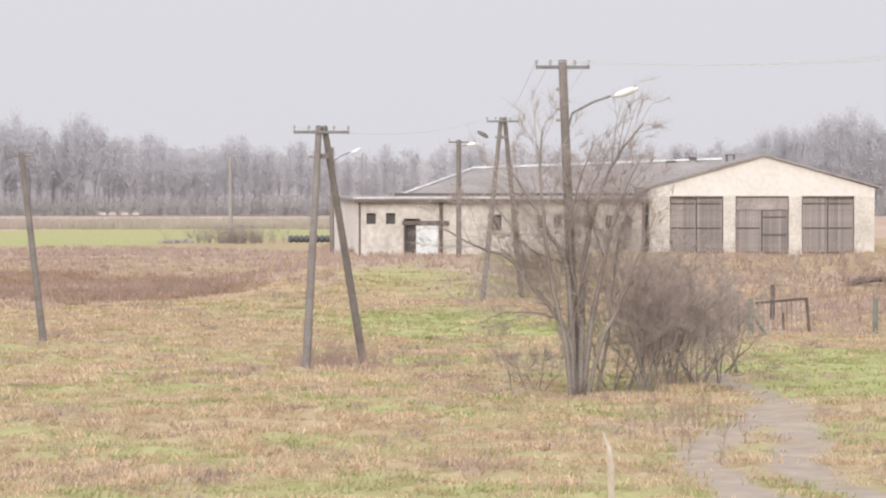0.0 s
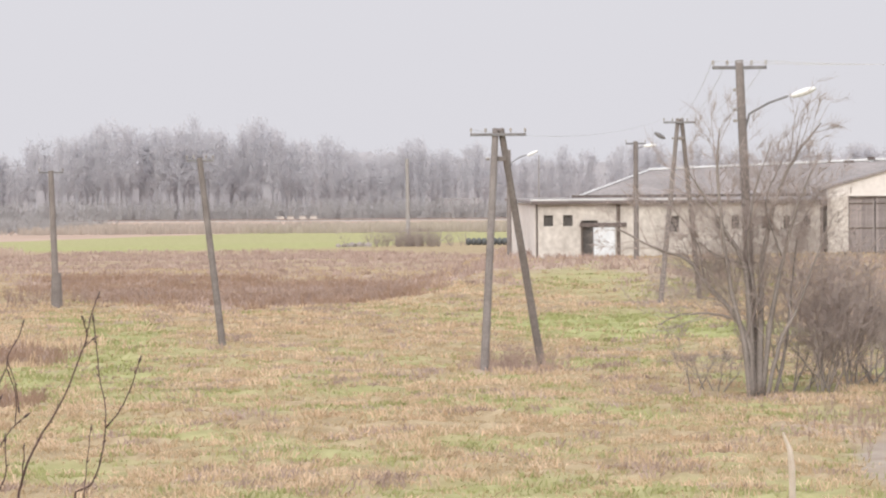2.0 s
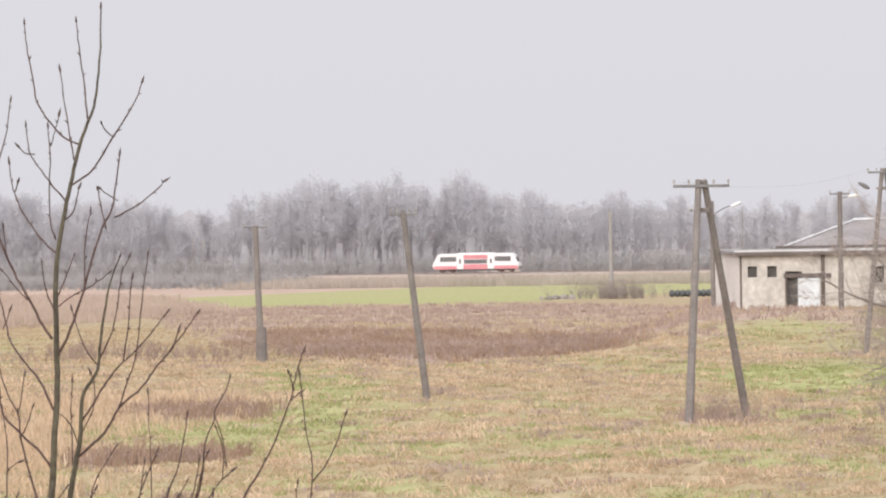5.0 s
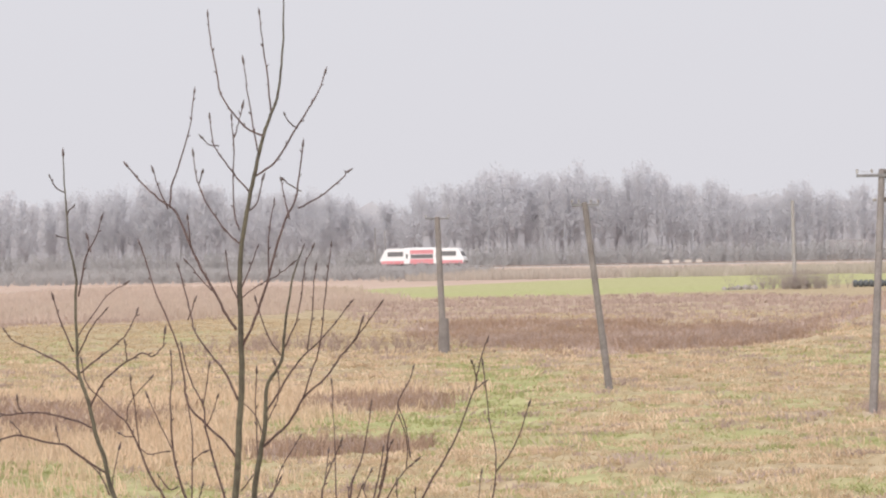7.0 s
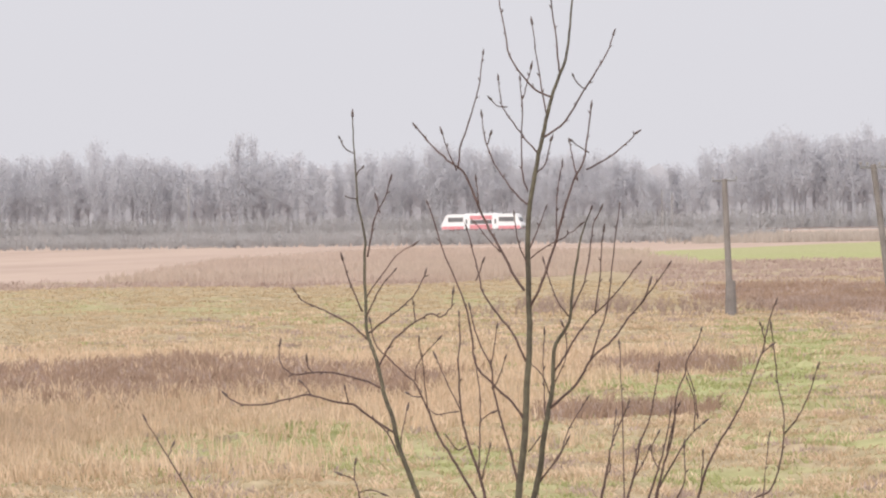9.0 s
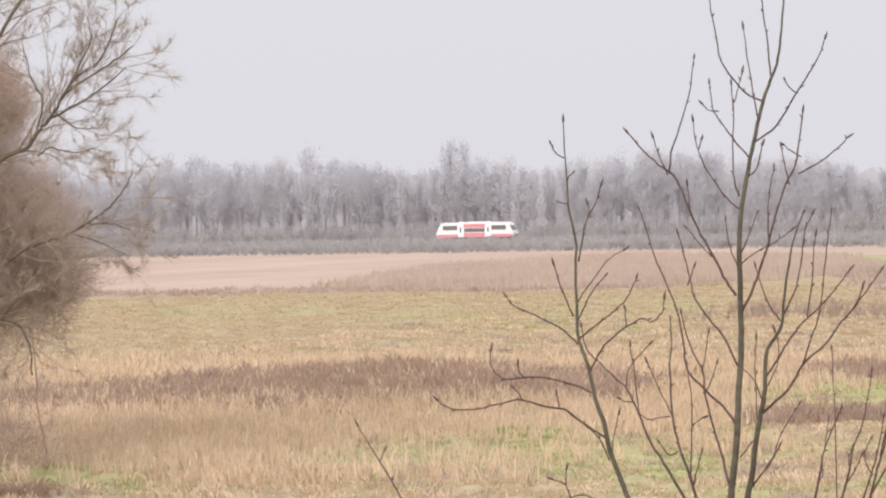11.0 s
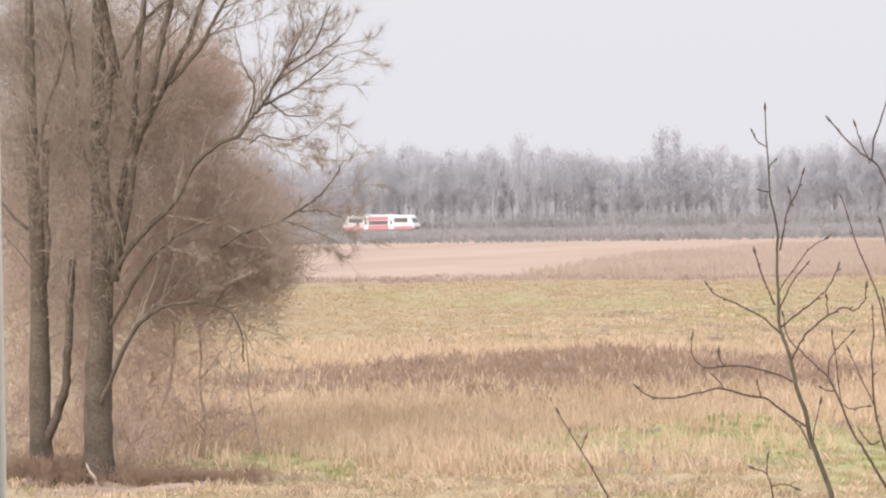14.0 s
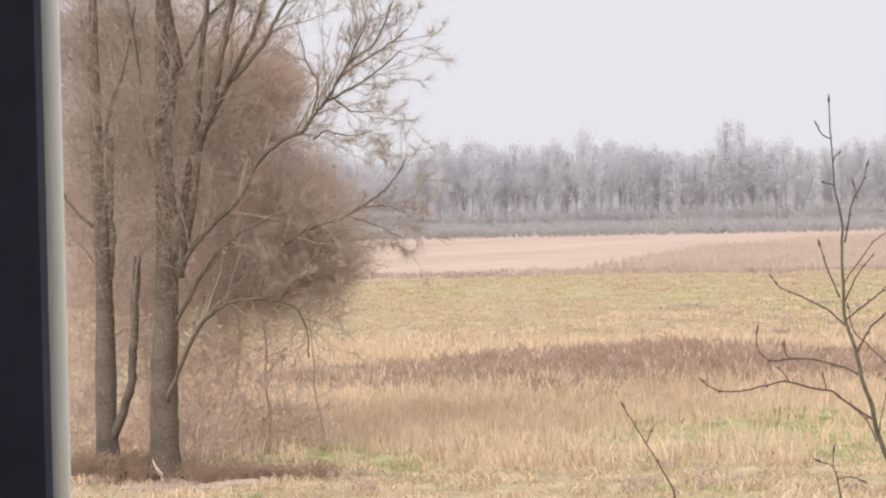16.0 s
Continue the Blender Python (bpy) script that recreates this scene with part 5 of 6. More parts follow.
part("wall", boxed(-3.6, 3.6, 0, 6, -0.2, 2.6), M_PLASTER, house)
part("roof", prism([(-0.6, 2.5), (3, 5.4), (6.6, 2.5)], -4.0, 4.0), M_FELT, house)
for x, y, lo, hi in ((-223.5, 722, 0, 10.6), (-124, 716, 0, 8.8), (-122.2, 717, 0, 8.4), (-15.8, 716, 0, 13.6), (-290, 745, 0, 9)):
    o = part("trackside_mast", rodded((0, 0, lo), (0, 0, hi), 0.13, 0.09, 8), M_FARPOLE)
    o.location = (x, y, gz(x, y) - 0.1)
    tagged(o, "pale slender mast beside the railway", "mast", "trackside masts")
for k in range(3):
    o = part("log", rodded((0, 0, 0), (1.9, 0.3 * k, 0.35 - 0.2 * k), 0.16, 0.12, 8), M_DARKWOOD)
    o.location = (22.0 + 0.4 * k, 200 + k * 0.5, gz(22, 200) + 0.2 + 0.12 * k)
    tagged(o, "felled log lying in the grass", "log", "felled logs")
thicket("field_brush", (11, 26), (160, 222), 150, 1.2, 0.35, M_WEED, "reddish-brown brush before the garage block", 21, rad=0.014, stems=5)
thicket("pole_brush", (-29.0, -19.5), (424, 432), 95, 1.8, 0.6, M_TWIG, "grey-green brush round the distant pole", 22, rad=0.016, stems=7, round=True)
thicket("brush_heap", (-35.4, -31.8), (74.6, 76.4), 260, 0.36, 0.2, M_BAND, "heap of dead stems at the foot of the trees", 23, rad=0.009, stems=5, round=True)
thicket("brush_heap", (-38.6, -35.6), (74.4, 77.5), 300, 0.5, 0.2, M_BAND, "brown dead stems round the foot of the trees", 27, rad=0.009, stems=5, round=True)
thicket("pole_weeds", (-5.0, -2.4), (121.5, 128.5), 70, 0.8, 0.12, M_WEED, "dry reddish stalks round the pole's feet", 24, rad=0.007, stems=4, round=True)
thicket("verge_weeds", (4.5, 7.4), (85, 104), 60, 0.65, 0.10, M_WEED, "dry reddish stalks beside the track", 25, rad=0.006, stems=4, round=True)
thicket("ditch_weeds", (-46, -12), (200, 216), 300, 0.8, 0.2, M_WEED, "dark dead weeds along the ditch", 26, rad=0.02, stems=4)


# ---- saplings before the window ----
BUD = bpy.data.meshes.new("bud")
bud_v, bud_f = polytube(((0, 0, 0), (0, 0, 0.25), (0.02, 0, 0.6), (0, 0, 1.0)), (0.10, 0.17, 0.13, 0.01), 6)
BUD.from_pydata(bud_v, [], bud_f)
BUD.materials.append(M_BUD)
BUD.polygons.foreach_set("use_smooth", [True] * len(BUD.polygons))


def put_bud(parent, p, d, length, fat=1.0):
    o = new("bud", BUD)
    o.parent = parent
    q = Vector(d).to_track_quat("Z", "Y")
    o.matrix_basis = Matrix.LocRotScale(Vector(p), q, (length * fat, length * fat, length))
    return o


SEED = iter(range(3, 400))


def sapling(name, label, y, stem, r, mats):
    """A young stem: (x, z) of points up it, from where it rises over the sill; it goes on down to the ground."""
    rng = np.random.default_rng(next(SEED))
    sx = stem[0][0]
    bx = sx + min(0.4, max(-0.4, 4 * (sx - stem[1][0])))
    z0 = gz(bx, y)
    e = empty(name, Matrix.Translation((bx, y, z0)), label, "sapling", "saplings before the window")
    foot = [(bx, -0.1), (bx - 0.02, 1.8), (sx + 0.7 * (bx - sx), 3.8)]
    low = smooth_path([(x - bx, rng.normal(0, 0.02), z - z0) for x, z in foot] + [(stem[0][0] - bx, 0, stem[0][1] - z0)], 4, rng, 0.002)
    top = smooth_path([(x - bx, 0, z - z0) for x, z in stem], 4, rng, 0.0007)
    pts = np.vstack([low[:-1], top])
    k, m = len(low) - 1, len(top)
    rad = np.concatenate([np.linspace(r * 1.9, r * 1.02, k), np.interp(np.linspace(0, 1, m), (0, 0.5, 1), (r, r * 0.60, max(0.0016, r * 0.2)))])
    ob = mesh_object("stem", *polytube(pts.tolist(), rad.tolist(), 8), mats[0], e, True)
    dress(ob, top, rad[k:], rng, r < 0.006)
    return e


def dress(ob, pts, rad, rng, knots=True):
    """Buds that alternate along a shoot, and the larger one at its tip."""
    d = pts[-1] - pts[-2]
    d = d / np.linalg.norm(d)
    put_bud(ob, pts[-1] - d * 0.006, d, rng.uniform(0.019, 0.028), 0.85)
    side, run = rng.choice((-1, 1)), 0.0
    for i in range(2, len(pts) - 1):
        d = pts[i] - pts[i - 1]
        le = np.linalg.norm(d)
        run += le
        if knots and run > 0.045:
            run, side = rng.uniform(-0.02, 0.01), -side
            d = d / le
            bd = d * 0.8 + np.array((d[2], 0.0, -d[0])) * side * rng.uniform(0.4, 0.8) + np.array((0, rng.normal(0, 0.3), 0.1))
            put_bud(ob, pts[i] + bd * rad[i] * 0.3, bd, rng.uniform(0.008, 0.015), 0.9)


def offshoot(plant, path, r, mat):
    rng = np.random.default_rng(next(SEED))
    b = plant.matrix_world.translation
    out = rng.normal(0, 0.05)
    n = len(path) - 1
    pts = smooth_path([(x - b.x, out * (i / n), z - b.z) for i, (x, z) in enumerate(path)], 4, rng, 0.0008)
    rad = np.linspace(r, max(0.0015, r * 0.5), len(pts))
    ob = mesh_object("shoot", *polytube(pts.tolist(), rad.tolist(), 6), mat, plant, True)
    dress(ob, pts, rad, rng)


SAP = (M_SAPLING, M_SHOOT)
plant = sapling("alder_sapling", "slender bare alder sapling with dark buds", 10.00, ((-2.162, 5.194), (-2.143, 5.354), (-2.133, 5.496), (-2.124, 5.638), (-2.124, 5.795), (-2.124, 5.921), (-2.116, 6.015), (-2.095, 6.125), (-2.073, 6.219), (-2.050, 6.309), (-2.027, 6.367), (-2.009, 6.413), (-1.998, 6.483), (-1.988, 6.577), (-1.985, 6.687)), 0.0100, SAP)
offshoot(plant, ((-2.027, 6.378), (-2.032, 6.469), (-2.043, 6.579), (-2.048, 6.649)), 0.0028, SAP[1])
offshoot(plant, ((-2.050, 6.309), (-2.084, 6.324), (-2.115, 6.353), (-2.162, 6.425), (-2.175, 6.504), (-2.189, 6.583), (-2.192, 6.646)), 0.0030, SAP[1])
offshoot(plant, ((-2.067, 6.266), (-2.080, 6.321), (-2.098, 6.423), (-2.113, 6.518)), 0.0026, SAP[1])
offshoot(plant, ((-2.073, 6.198), (-2.013, 6.241), (-1.957, 6.326), (-1.912, 6.395), (-1.890, 6.434), (-1.872, 6.480)), 0.0030, SAP[1])
offshoot(plant, ((-1.952, 6.329), (-1.967, 6.342), (-1.971, 6.364)), 0.0020, SAP[1])
offshoot(plant, ((-2.091, 6.153), (-2.126, 6.196), (-2.165, 6.252), (-2.185, 6.292), (-2.192, 6.363)), 0.0028, SAP[1])
offshoot(plant, ((-2.177, 6.284), (-2.197, 6.287), (-2.213, 6.307)), 0.0020, SAP[1])
offshoot(plant, ((-2.122, 6.047), (-2.136, 6.094), (-2.138, 6.173), (-2.134, 6.267), (-2.139, 6.361)), 0.0028, SAP[1])
offshoot(plant, ((-2.132, 6.306), (-2.120, 6.345), (-2.107, 6.392)), 0.0020, SAP[1])
offshoot(plant, ((-2.134, 6.283), (-2.145, 6.299), (-2.154, 6.315)), 0.0020, SAP[1])
offshoot(plant, ((-2.119, 6.012), (-2.153, 6.035), (-2.192, 6.087), (-2.224, 6.135), (-2.250, 6.207), (-2.257, 6.262)), 0.0030, SAP[1])
offshoot(plant, ((-2.236, 6.178), (-2.223, 6.190), (-2.209, 6.209)), 0.0020, SAP[1])
offshoot(plant, ((-2.095, 6.101), (-2.071, 6.120), (-2.057, 6.159), (-2.047, 6.190)), 0.0024, SAP[1])
offshoot(plant, ((-2.136, 5.772), (-2.172, 5.827), (-2.211, 5.899), (-2.258, 5.986), (-2.297, 6.081), (-2.319, 6.113), (-2.361, 6.141), (-2.409, 6.186), (-2.452, 6.235)), 0.0044, SAP[1])
offshoot(plant, ((-2.319, 6.113), (-2.312, 6.173), (-2.286, 6.239), (-2.256, 6.333), (-2.238, 6.435)), 0.0030, SAP[1])
offshoot(plant, ((-2.324, 6.110), (-2.344, 6.161), (-2.360, 6.217)), 0.0024, SAP[1])
offshoot(plant, ((-2.264, 6.005), (-2.262, 6.041), (-2.265, 6.084)), 0.0024, SAP[1])
offshoot(plant, ((-2.204, 5.880), (-2.240, 5.919), (-2.278, 5.963)), 0.0022, SAP[1])
offshoot(plant, ((-2.121, 5.724), (-2.084, 5.795), (-2.042, 5.904), (-2.014, 5.990), (-1.984, 6.076), (-1.951, 6.133), (-1.940, 6.192), (-1.925, 6.278)), 0.0042, SAP[1])
offshoot(plant, ((-1.956, 6.106), (-1.895, 6.137), (-1.839, 6.182), (-1.818, 6.205)), 0.0026, SAP[1])
offshoot(plant, ((-1.980, 6.076), (-1.999, 6.136), (-2.015, 6.186)), 0.0024, SAP[1])
offshoot(plant, ((-2.042, 5.904), (-2.042, 6.014), (-2.035, 6.077), (-2.026, 6.127)), 0.0026, SAP[1])
offshoot(plant, ((-1.947, 6.153), (-1.961, 6.166), (-1.976, 6.185)), 0.0020, SAP[1])
offshoot(plant, ((-2.123, 5.882), (-2.098, 5.952), (-2.084, 6.002)), 0.0026, SAP[1])
offshoot(plant, ((-2.124, 5.842), (-2.144, 5.905), (-2.149, 5.984)), 0.0024, SAP[1])
offshoot(plant, ((-2.125, 5.855), (-2.080, 5.889), (-2.018, 5.919), (-1.970, 5.953)), 0.0020, SAP[1])
offshoot(plant, ((-2.135, 5.575), (-2.175, 5.654), (-2.215, 5.702), (-2.262, 5.765), (-2.274, 5.800), (-2.293, 5.876), (-2.316, 5.947)), 0.0036, SAP[1])
offshoot(plant, ((-2.274, 5.802), (-2.261, 5.828), (-2.249, 5.855)), 0.0020, SAP[1])
offshoot(plant, ((-2.145, 5.417), (-2.178, 5.462), (-2.218, 5.497), (-2.266, 5.544), (-2.286, 5.576), (-2.293, 5.639), (-2.305, 5.710), (-2.330, 5.782), (-2.369, 5.869), (-2.397, 5.956), (-2.420, 6.020)), 0.0040, SAP[1])
offshoot(plant, ((-2.161, 5.228), (-2.188, 5.339), (-2.213, 5.426), (-2.231, 5.497), (-2.236, 5.557), (-2.261, 5.607), (-2.283, 5.663), (-2.297, 5.726)), 0.0038, SAP[1])
offshoot(plant, ((-2.236, 5.560), (-2.226, 5.607), (-2.215, 5.673)), 0.0022, SAP[1])
offshoot(plant, ((-2.231, 5.497), (-2.201, 5.544), (-2.181, 5.588)), 0.0020, SAP[1])
offshoot(plant, ((-2.132, 5.323), (-2.108, 5.346), (-2.088, 5.367)), 0.0020, SAP[1])
plant = sapling("alder_sapling", "low spreading alder sapling with reddish shoots", 10.15, ((-2.150, 5.182), (-2.132, 5.265), (-2.114, 5.377), (-2.102, 5.440), (-2.091, 5.488), (-2.088, 5.568), (-2.079, 5.619), (-2.039, 5.682), (-2.031, 5.759), (-2.014, 5.862), (-1.998, 5.933), (-1.972, 5.997)), 0.0090, SAP)
offshoot(plant, ((-2.090, 5.533), (-2.054, 5.588), (-2.017, 5.647), (-1.984, 5.690), (-1.930, 5.742), (-1.897, 5.781), (-1.852, 5.839)), 0.0036, SAP[1])
offshoot(plant, ((-2.098, 5.437), (-2.023, 5.504), (-1.981, 5.572), (-1.915, 5.630), (-1.871, 5.689), (-1.825, 5.741), (-1.807, 5.791)), 0.0040, SAP[1])
offshoot(plant, ((-1.835, 5.728), (-1.784, 5.788), (-1.743, 5.838)), 0.0024, SAP[1])
offshoot(plant, ((-1.978, 5.578), (-1.952, 5.647), (-1.925, 5.718), (-1.903, 5.869), (-1.880, 6.003)), 0.0028, SAP[1])
offshoot(plant, ((-2.042, 5.695), (-2.080, 5.751), (-2.105, 5.823), (-2.114, 5.851)), 0.0024, SAP[1])
offshoot(plant, ((-2.133, 5.233), (-2.083, 5.289), (-2.053, 5.345)), 0.0024, SAP[1])
offshoot(plant, ((-2.141, 5.214), (-2.075, 5.313), (-2.056, 5.376), (-2.006, 5.459)), 0.0026, SAP[1])
offshoot(plant, ((-2.095, 5.464), (-2.120, 5.533), (-2.155, 5.568)), 0.0022, SAP[1])
offshoot(plant, ((-2.032, 5.714), (-1.994, 5.790), (-1.974, 5.885), (-1.964, 5.949), (-1.940, 5.996)), 0.0026, SAP[1])
offshoot(plant, ((-1.966, 5.706), (-1.950, 5.790), (-1.942, 5.869), (-1.931, 5.936)), 0.0024, SAP[1])
offshoot(plant, ((-2.096, 5.488), (-2.054, 5.568), (-2.047, 5.631), (-2.056, 5.671)), 0.0020, SAP[1])
offshoot(plant, ((-2.114, 5.377), (-2.117, 5.472), (-2.122, 5.568), (-2.118, 5.648)), 0.0020, SAP[1])
plant = sapling("alder_sapling", "bare alder sapling with hooked side shoots", 9.90, ((-2.426, 5.201), (-2.449, 5.267), (-2.480, 5.346), (-2.495, 5.424), (-2.518, 5.487), (-2.530, 5.550), (-2.548, 5.613), (-2.564, 5.661), (-2.567, 5.740), (-2.569, 5.834), (-2.566, 5.913), (-2.575, 5.976), (-2.587, 6.039), (-2.589, 6.118), (-2.594, 6.181), (-2.596, 6.267)), 0.0075, SAP)
offshoot(plant, ((-2.533, 5.563), (-2.508, 5.613), (-2.480, 5.648), (-2.431, 5.686), (-2.377, 5.714), (-2.351, 5.704), (-2.320, 5.729), (-2.310, 5.771)), 0.0032, SAP[1])
offshoot(plant, ((-2.426, 5.689), (-2.422, 5.713), (-2.420, 5.744)), 0.0020, SAP[1])
offshoot(plant, ((-2.559, 5.661), (-2.498, 5.707), (-2.457, 5.738), (-2.416, 5.785), (-2.396, 5.827)), 0.0028, SAP[1])
offshoot(plant, ((-2.566, 5.705), (-2.538, 5.755), (-2.510, 5.797), (-2.470, 5.836)), 0.0026, SAP[1])
offshoot(plant, ((-2.566, 5.752), (-2.542, 5.797), (-2.504, 5.849), (-2.476, 5.882), (-2.437, 5.905)), 0.0022, SAP[1])
offshoot(plant, ((-2.560, 5.873), (-2.543, 5.944), (-2.524, 5.998), (-2.499, 6.037), (-2.480, 6.087)), 0.0028, SAP[1])
offshoot(plant, ((-2.522, 5.994), (-2.529, 6.013), (-2.535, 6.035)), 0.0020, SAP[1])
offshoot(plant, ((-2.577, 5.721), (-2.602, 5.787), (-2.618, 5.838), (-2.624, 5.869)), 0.0028, SAP[1])
offshoot(plant, ((-2.563, 5.642), (-2.604, 5.683), (-2.648, 5.709), (-2.693, 5.733), (-2.738, 5.755), (-2.758, 5.783)), 0.0030, SAP[1])
offshoot(plant, ((-2.587, 6.036), (-2.595, 6.036), (-2.604, 6.042)), 0.0018, SAP[1])
offshoot(plant, ((-2.587, 6.099), (-2.576, 6.113), (-2.562, 6.122)), 0.0018, SAP[1])
offshoot(plant, ((-2.594, 6.162), (-2.613, 6.178), (-2.621, 6.205)), 0.0020, SAP[1])
offshoot(plant, ((-2.529, 5.508), (-2.582, 5.530), (-2.647, 5.546), (-2.712, 5.553), (-2.775, 5.545), (-2.807, 5.558), (-2.827, 5.584), (-2.826, 5.634)), 0.0032, SAP[1])
offshoot(plant, ((-2.724, 5.553), (-2.732, 5.567), (-2.733, 5.590)), 0.0020, SAP[1])
offshoot(plant, ((-2.489, 5.382), (-2.565, 5.432), (-2.605, 5.463), (-2.665, 5.472), (-2.730, 5.491), (-2.779, 5.482), (-2.845, 5.467), (-2.911, 5.465), (-2.944, 5.477), (-2.962, 5.494)), 0.0036, SAP[1])
offshoot(plant, ((-2.728, 5.490), (-2.744, 5.507), (-2.765, 5.525)), 0.0024, SAP[1])
offshoot(plant, ((-2.622, 5.469), (-2.622, 5.485), (-2.623, 5.507)), 0.0020, SAP[1])
offshoot(plant, ((-2.482, 5.321), (-2.517, 5.377), (-2.565, 5.415), (-2.608, 5.439)), 0.0026, SAP[1])
offshoot(plant, ((-2.475, 5.338), (-2.471, 5.393), (-2.461, 5.449)), 0.0020, SAP[1])
plant = sapling("alder_shoot", "thin reddish bare shoot with buds", 10.02, ((-1.660, 5.193), (-1.635, 5.274), (-1.595, 5.352), (-1.555, 5.414), (-1.530, 5.461), (-1.498, 5.539), (-1.473, 5.601), (-1.462, 5.650), (-1.445, 5.709), (-1.434, 5.735)), 0.0036, (M_SHOOT, M_SHOOT))
offshoot(plant, ((-1.477, 5.591), (-1.462, 5.604), (-1.450, 5.614)), 0.0020, (M_SHOOT, M_SHOOT)[1])
offshoot(plant, ((-1.465, 5.622), (-1.468, 5.647), (-1.471, 5.672)), 0.0022, (M_SHOOT, M_SHOOT)[1])
offshoot(plant, ((-1.651, 5.215), (-1.642, 5.274), (-1.635, 5.324)), 0.0024, (M_SHOOT, M_SHOOT)[1])
plant = sapling("alder_shoot", "thin reddish bare shoot with buds", 10.04, ((-1.506, 5.192), (-1.459, 5.218), (-1.434, 5.288), (-1.422, 5.366), (-1.421, 5.428), (-1.435, 5.506), (-1.445, 5.600), (-1.452, 5.665)), 0.0030, (M_SHOOT, M_SHOOT))
offshoot(plant, ((-1.420, 5.369), (-1.377, 5.420), (-1.345, 5.482), (-1.318, 5.555)), 0.0024, (M_SHOOT, M_SHOOT)[1])
plant = sapling("alder_shoot", "thin reddish bare shoot with buds", 10.00, ((-1.775, 5.194), (-1.750, 5.291), (-1.725, 5.369), (-1.716, 5.447), (-1.707, 5.494), (-1.686, 5.541), (-1.683, 5.572), (-1.655, 5.618), (-1.640, 5.660)), 0.0034, (M_SHOOT, M_SHOOT))
offshoot(plant, ((-1.684, 5.556), (-1.666, 5.494), (-1.658, 5.424)), 0.0018, (M_SHOOT, M_SHOOT)[1])
offshoot(plant, ((-1.742, 5.323), (-1.715, 5.424), (-1.699, 5.455)), 0.0020, (M_SHOOT, M_SHOOT)[1])
plant = sapling("alder_shoot", "thin reddish bare shoot with buds", 10.06, ((-1.805, 5.190), (-1.772, 5.287), (-1.751, 5.366), (-1.739, 5.431)), 0.0032, (M_SHOOT, M_SHOOT))
offshoot(plant, ((-1.775, 5.271), (-1.800, 5.319), (-1.783, 5.369)), 0.0024, (M_SHOOT, M_SHOOT)[1])
plant = sapling("alder_shoot", "thin reddish bare shoot with buds", 10.03, ((-1.860, 5.192), (-1.835, 5.273), (-1.818, 5.352), (-1.793, 5.415), (-1.779, 5.477), (-1.765, 5.559)), 0.0034, (M_SHOOT, M_SHOOT))
offshoot(plant, ((-1.830, 5.286), (-1.841, 5.313), (-1.837, 5.347)), 0.0026, (M_SHOOT, M_SHOOT)[1])
offshoot(plant, ((-1.844, 5.242), (-1.811, 5.286), (-1.782, 5.336)), 0.0020, (M_SHOOT, M_SHOOT)[1])
plant = sapling("alder_shoot", "thin reddish bare shoot with buds", 10.01, ((-1.930, 5.193), (-1.911, 5.275), (-1.899, 5.338), (-1.877, 5.392), (-1.848, 5.458)), 0.0038, (M_SHOOT, M_SHOOT))
offshoot(plant, ((-1.897, 5.338), (-1.898, 5.377), (-1.896, 5.427)), 0.0020, (M_SHOOT, M_SHOOT)[1])
offshoot(plant, ((-1.916, 5.251), (-1.895, 5.278), (-1.890, 5.303)), 0.0020, (M_SHOOT, M_SHOOT)[1])
plant = sapling("alder_shoot", "thin reddish bare shoot with buds", 10.05, ((-1.776, 5.217), (-1.719, 5.314), (-1.683, 5.366), (-1.645, 5.400)), 0.0030, (M_SHOOT, M_SHOOT))
offshoot(plant, ((-1.673, 5.379), (-1.666, 5.452), (-1.684, 5.523)), 0.0018, (M_SHOOT, M_SHOOT)[1])
plant = sapling("alder_shoot", "thin reddish bare shoot with buds", 10.02, ((-1.719, 5.193), (-1.696, 5.243), (-1.696, 5.337)), 0.0030, (M_SHOOT, M_SHOOT))
plant = sapling("alder_shoot", "thin reddish bare shoot with buds", 10.07, ((-1.877, 5.412), (-1.879, 5.491), (-1.883, 5.621)), 0.0018, (M_SHOOT, M_SHOOT))
plant = sapling("alder_shoot", "thin reddish bare shoot with buds", 10.08, ((-1.488, 5.189), (-1.479, 5.270), (-1.467, 5.364)), 0.0018, (M_SHOOT, M_SHOOT))
plant = sapling("alder_shoot", "thin reddish bare shoot with buds", 10.03, ((-2.265, 5.191), (-2.280, 5.258), (-2.308, 5.337), (-2.327, 5.416), (-2.333, 5.496), (-2.335, 5.575), (-2.329, 5.638), (-2.331, 5.708)), 0.0046, (M_SHOOT, M_SHOOT))
offshoot(plant, ((-2.281, 5.250), (-2.281, 5.353), (-2.280, 5.460), (-2.289, 5.524), (-2.299, 5.581)), 0.0026, (M_SHOOT, M_SHOOT)[1])
offshoot(plant, ((-2.331, 5.437), (-2.371, 5.508), (-2.412, 5.586)), 0.0022, (M_SHOOT, M_SHOOT)[1])
offshoot(plant, ((-2.278, 5.400), (-2.255, 5.424), (-2.237, 5.432)), 0.0018, (M_SHOOT, M_SHOOT)[1])
offshoot(plant, ((-2.317, 5.337), (-2.338, 5.329), (-2.360, 5.366)), 0.0026, (M_SHOOT, M_SHOOT)[1])
offshoot(plant, ((-2.274, 5.242), (-2.257, 5.297), (-2.245, 5.337)), 0.0028, (M_SHOOT, M_SHOOT)[1])
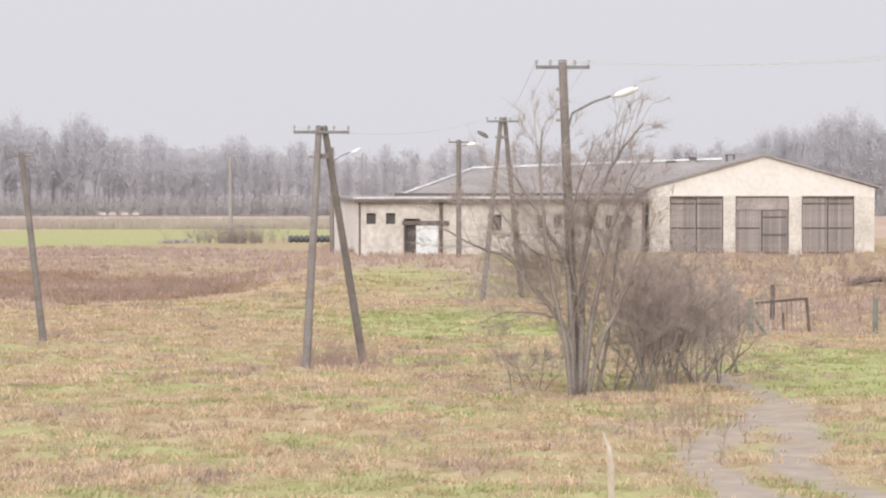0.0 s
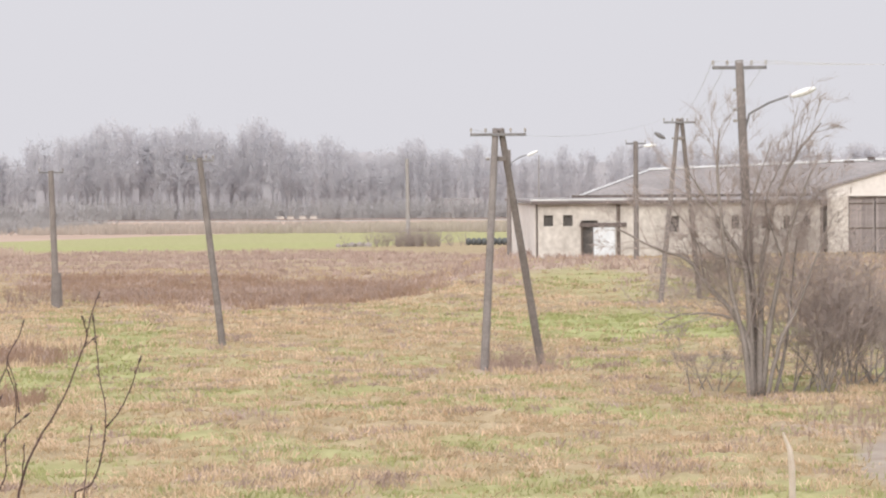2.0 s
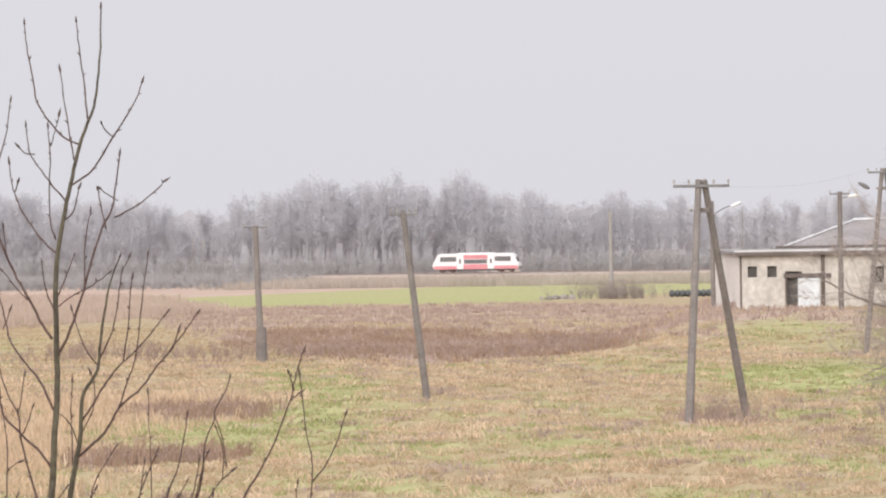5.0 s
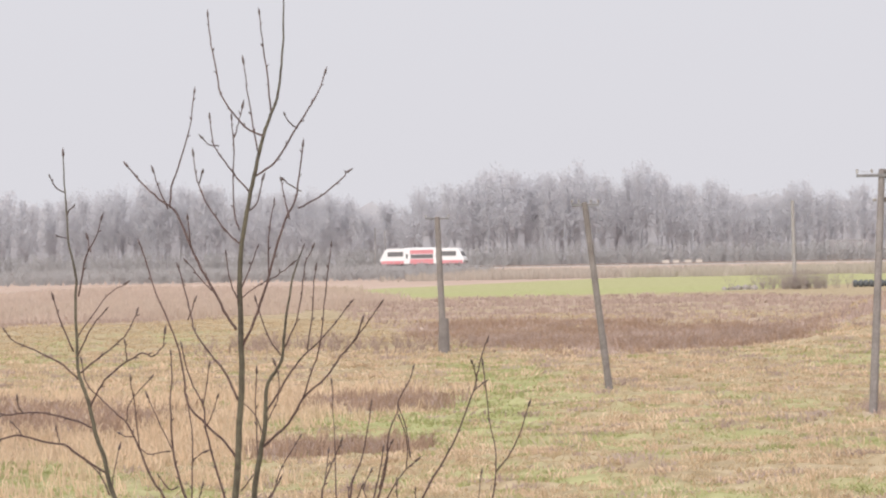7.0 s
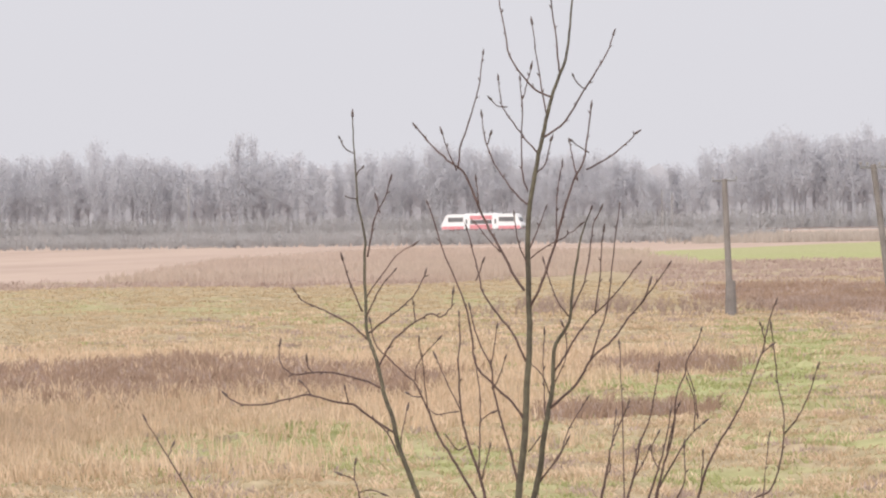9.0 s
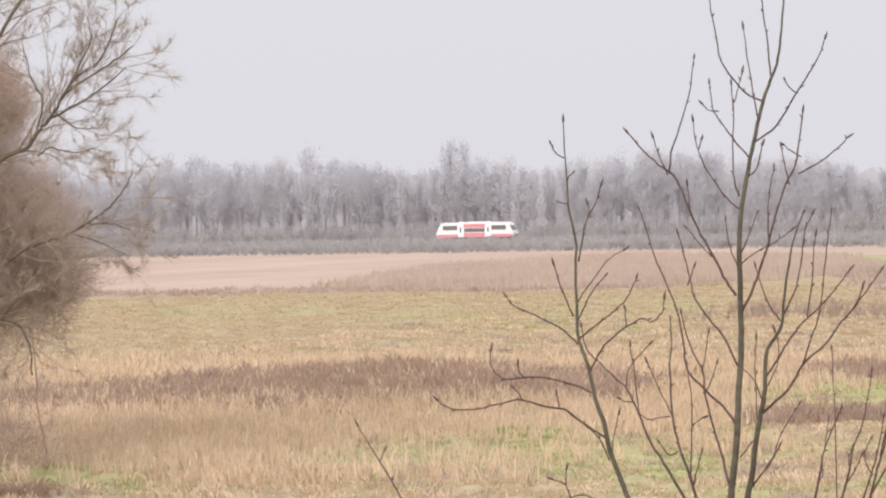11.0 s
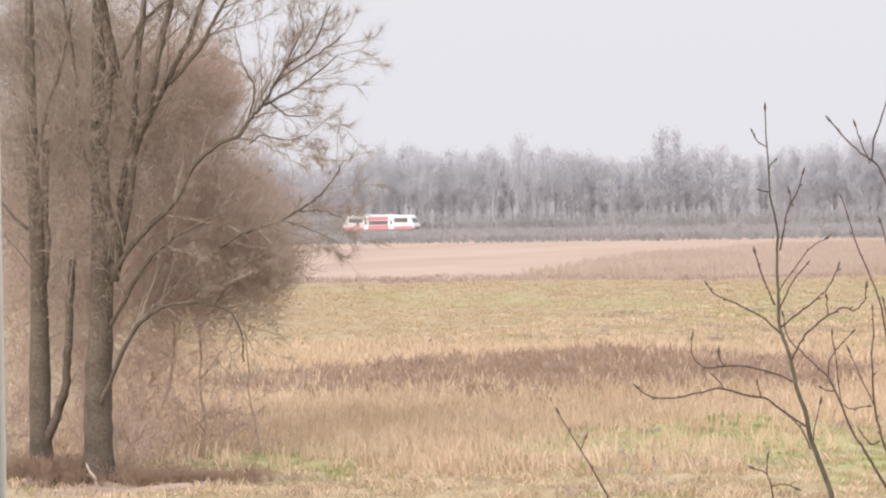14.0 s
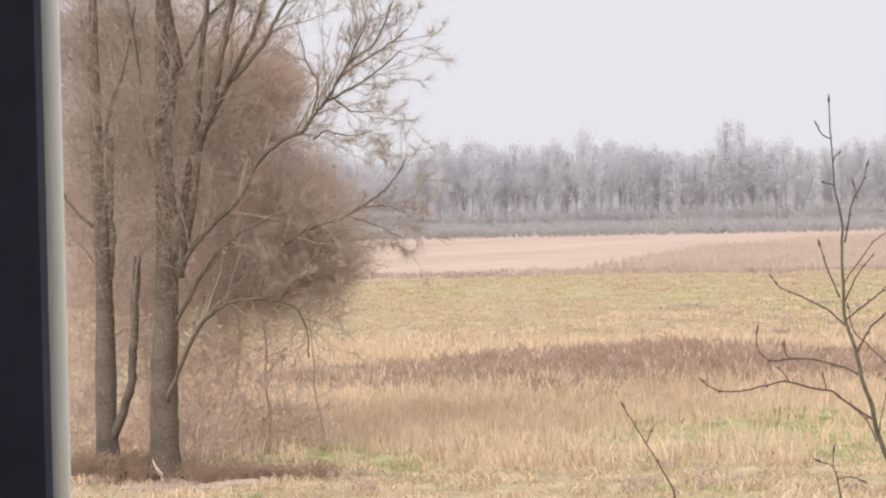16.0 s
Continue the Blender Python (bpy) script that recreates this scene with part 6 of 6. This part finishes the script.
plant = sapling("alder_shoot", "thin reddish bare shoot with buds", 10.06, ((-2.298, 5.189), (-2.365, 5.303), (-2.405, 5.367), (-2.436, 5.447), (-2.468, 5.511), (-2.498, 5.541), (-2.540, 5.580), (-2.581, 5.623), (-2.596, 5.690)), 0.0040, (M_SHOOT, M_SHOOT))
offshoot(plant, ((-2.468, 5.519), (-2.458, 5.571), (-2.398, 5.638)), 0.0020, (M_SHOOT, M_SHOOT)[1])
offshoot(plant, ((-2.433, 5.439), (-2.439, 5.566), (-2.441, 5.638)), 0.0020, (M_SHOOT, M_SHOOT)[1])
offshoot(plant, ((-2.433, 5.443), (-2.404, 5.427), (-2.343, 5.434)), 0.0018, (M_SHOOT, M_SHOOT)[1])
offshoot(plant, ((-2.452, 5.475), (-2.477, 5.474), (-2.496, 5.482)), 0.0020, (M_SHOOT, M_SHOOT)[1])
plant = sapling("alder_shoot", "thin reddish bare shoot with buds", 10.00, ((-2.615, 5.164), (-2.624, 5.215), (-2.638, 5.247), (-2.674, 5.260)), 0.0030, (M_SHOOT, M_SHOOT))
offshoot(plant, ((-2.620, 5.209), (-2.589, 5.215), (-2.558, 5.202)), 0.0020, (M_SHOOT, M_SHOOT)[1])
offshoot(plant, ((-2.635, 5.244), (-2.633, 5.268), (-2.630, 5.292)), 0.0020, (M_SHOOT, M_SHOOT)[1])
plant = sapling("alder_shoot", "thin reddish bare shoot with buds", 10.00, ((-3.104, 5.179), (-3.161, 5.276), (-3.202, 5.340), (-3.248, 5.416)), 0.0030, (M_SHOOT, M_SHOOT))
offshoot(plant, ((-3.181, 5.305), (-3.177, 5.327), (-3.172, 5.343)), 0.0018, (M_SHOOT, M_SHOOT)[1])
snag = mesh_object("broken_branch", *polytube(((0, 0, 0), (-0.10, 0.02, 0.22), (-0.22, 0.0, 0.36), (-0.27, -0.02, 0.52)), (0.05, 0.04, 0.03, 0.015), 7), M_DEAD)
snag.matrix_world = Matrix.Translation((-35.55, 75.3, gz(-35.55, 75.3) - 0.02))
tagged(snag, "pale broken branch leaning at the foot of the willow", "branch")
stick = mesh_object("bleached_stick", *polytube(((0, 0, 0), (-0.04, 0.02, 3.0), (-0.07, 0.02, 5.17), (-0.075, 0.02, 5.22), (-0.095, 0.02, 5.27)), (0.016, 0.012, 0.009, 0.007, 0.002), 8), M_DEAD)
stick.matrix_world = Matrix.Translation((0.53, 10.0, gz(0.5, 10)))
tagged(stick, "pale bleached dead stem standing upright", "stick")


# ---- the house at the camera ----
wall_south = part("wall_south", boxed(-6, -1.1, 0.35, 0.75, -0.2, 9), M_WALL)
tagged(wall_south, "rendered house wall beside the open window", "wall", kind="structure")
for name, b in (("wall_sill", (-1.1, 1.0, 0.35, 0.75, -0.2, 5.1)), ("wall_head", (-1.1, 1.0, 0.35, 0.75, 7.0, 9)), ("wall_east", (1.0, 6, 0.35, 0.75, -0.2, 9))):
    tagged(part(name, boxed(*b), M_WALL), "rendered house wall round the open window", "wall", kind="structure")

for name, b in (("floor", (-5, 5, -4.5, 0.35, 4.2, 4.5)), ("ceiling", (-5, 5, -4.5, 0.35, 7.2, 7.4)), ("wall_north", (-5, 5, -4.7, -4.5, 4.2, 7.4)), ("wall_west_inner", (-5.2, -5, -4.5, 0.35, 4.2, 7.4)), ("wall_east_inner", (5, 5.2, -4.5, 0.35, 4.2, 7.4))):
    tagged(part(name, boxed(*b), M_WALL), "plain inside of the room behind the window", "room", kind="structure")

sash = empty("window_sash", pose(-1.0405, 0.76, 6.0, 0, 0, 44.6), "open casement with dark frame and white edge", "window")
part("stile", boxed(0.545, 0.622, -0.03, 0.03, -0.85, 0.85, bevel=0.004), M_SASH, sash)
part("stile", boxed(0.0, 0.075, -0.03, 0.03, -0.85, 0.85, bevel=0.004), M_SASH, sash)
part("rail", boxed(0.075, 0.545, -0.03, 0.03, 0.77, 0.85), M_SASH, sash)
part("rail", boxed(0.075, 0.545, -0.03, 0.03, -0.85, -0.77), M_SASH, sash)
part("pane", boxed(0.07, 0.55, -0.006, 0.006, -0.78, 0.78), M_GLASS, sash)
part("edge_seal", rodded((0.6268, -0.010, -0.85), (0.6268, -0.010, 0.85), 0.0068, sides=20), M_SEAL, sash, "white rubber edge seal", smooth=True)



def motions():
    """The railcar runs along its line; seconds and metres along the line from the mark."""
    run = [
        (0.0, 163.8), (1.0, 140.4), (2.0, 117.0), (3.0, 93.6), (4.0, 70.2), (5.0, 46.8),
        (6.0, 23.4), (7.0, -0.0), (8.0, -23.4), (9.0, -46.8), (10.0, -70.2), (11.0, -93.6),
        (12.0, -117.0), (13.0, -140.4), (14.0, -163.8), (15.0, -187.2), (16.0, -210.6),
    ]
    walk(CAR, [(t, TR @ Matrix.Translation((s, 0, 1.63))) for t, s in run])


motions()
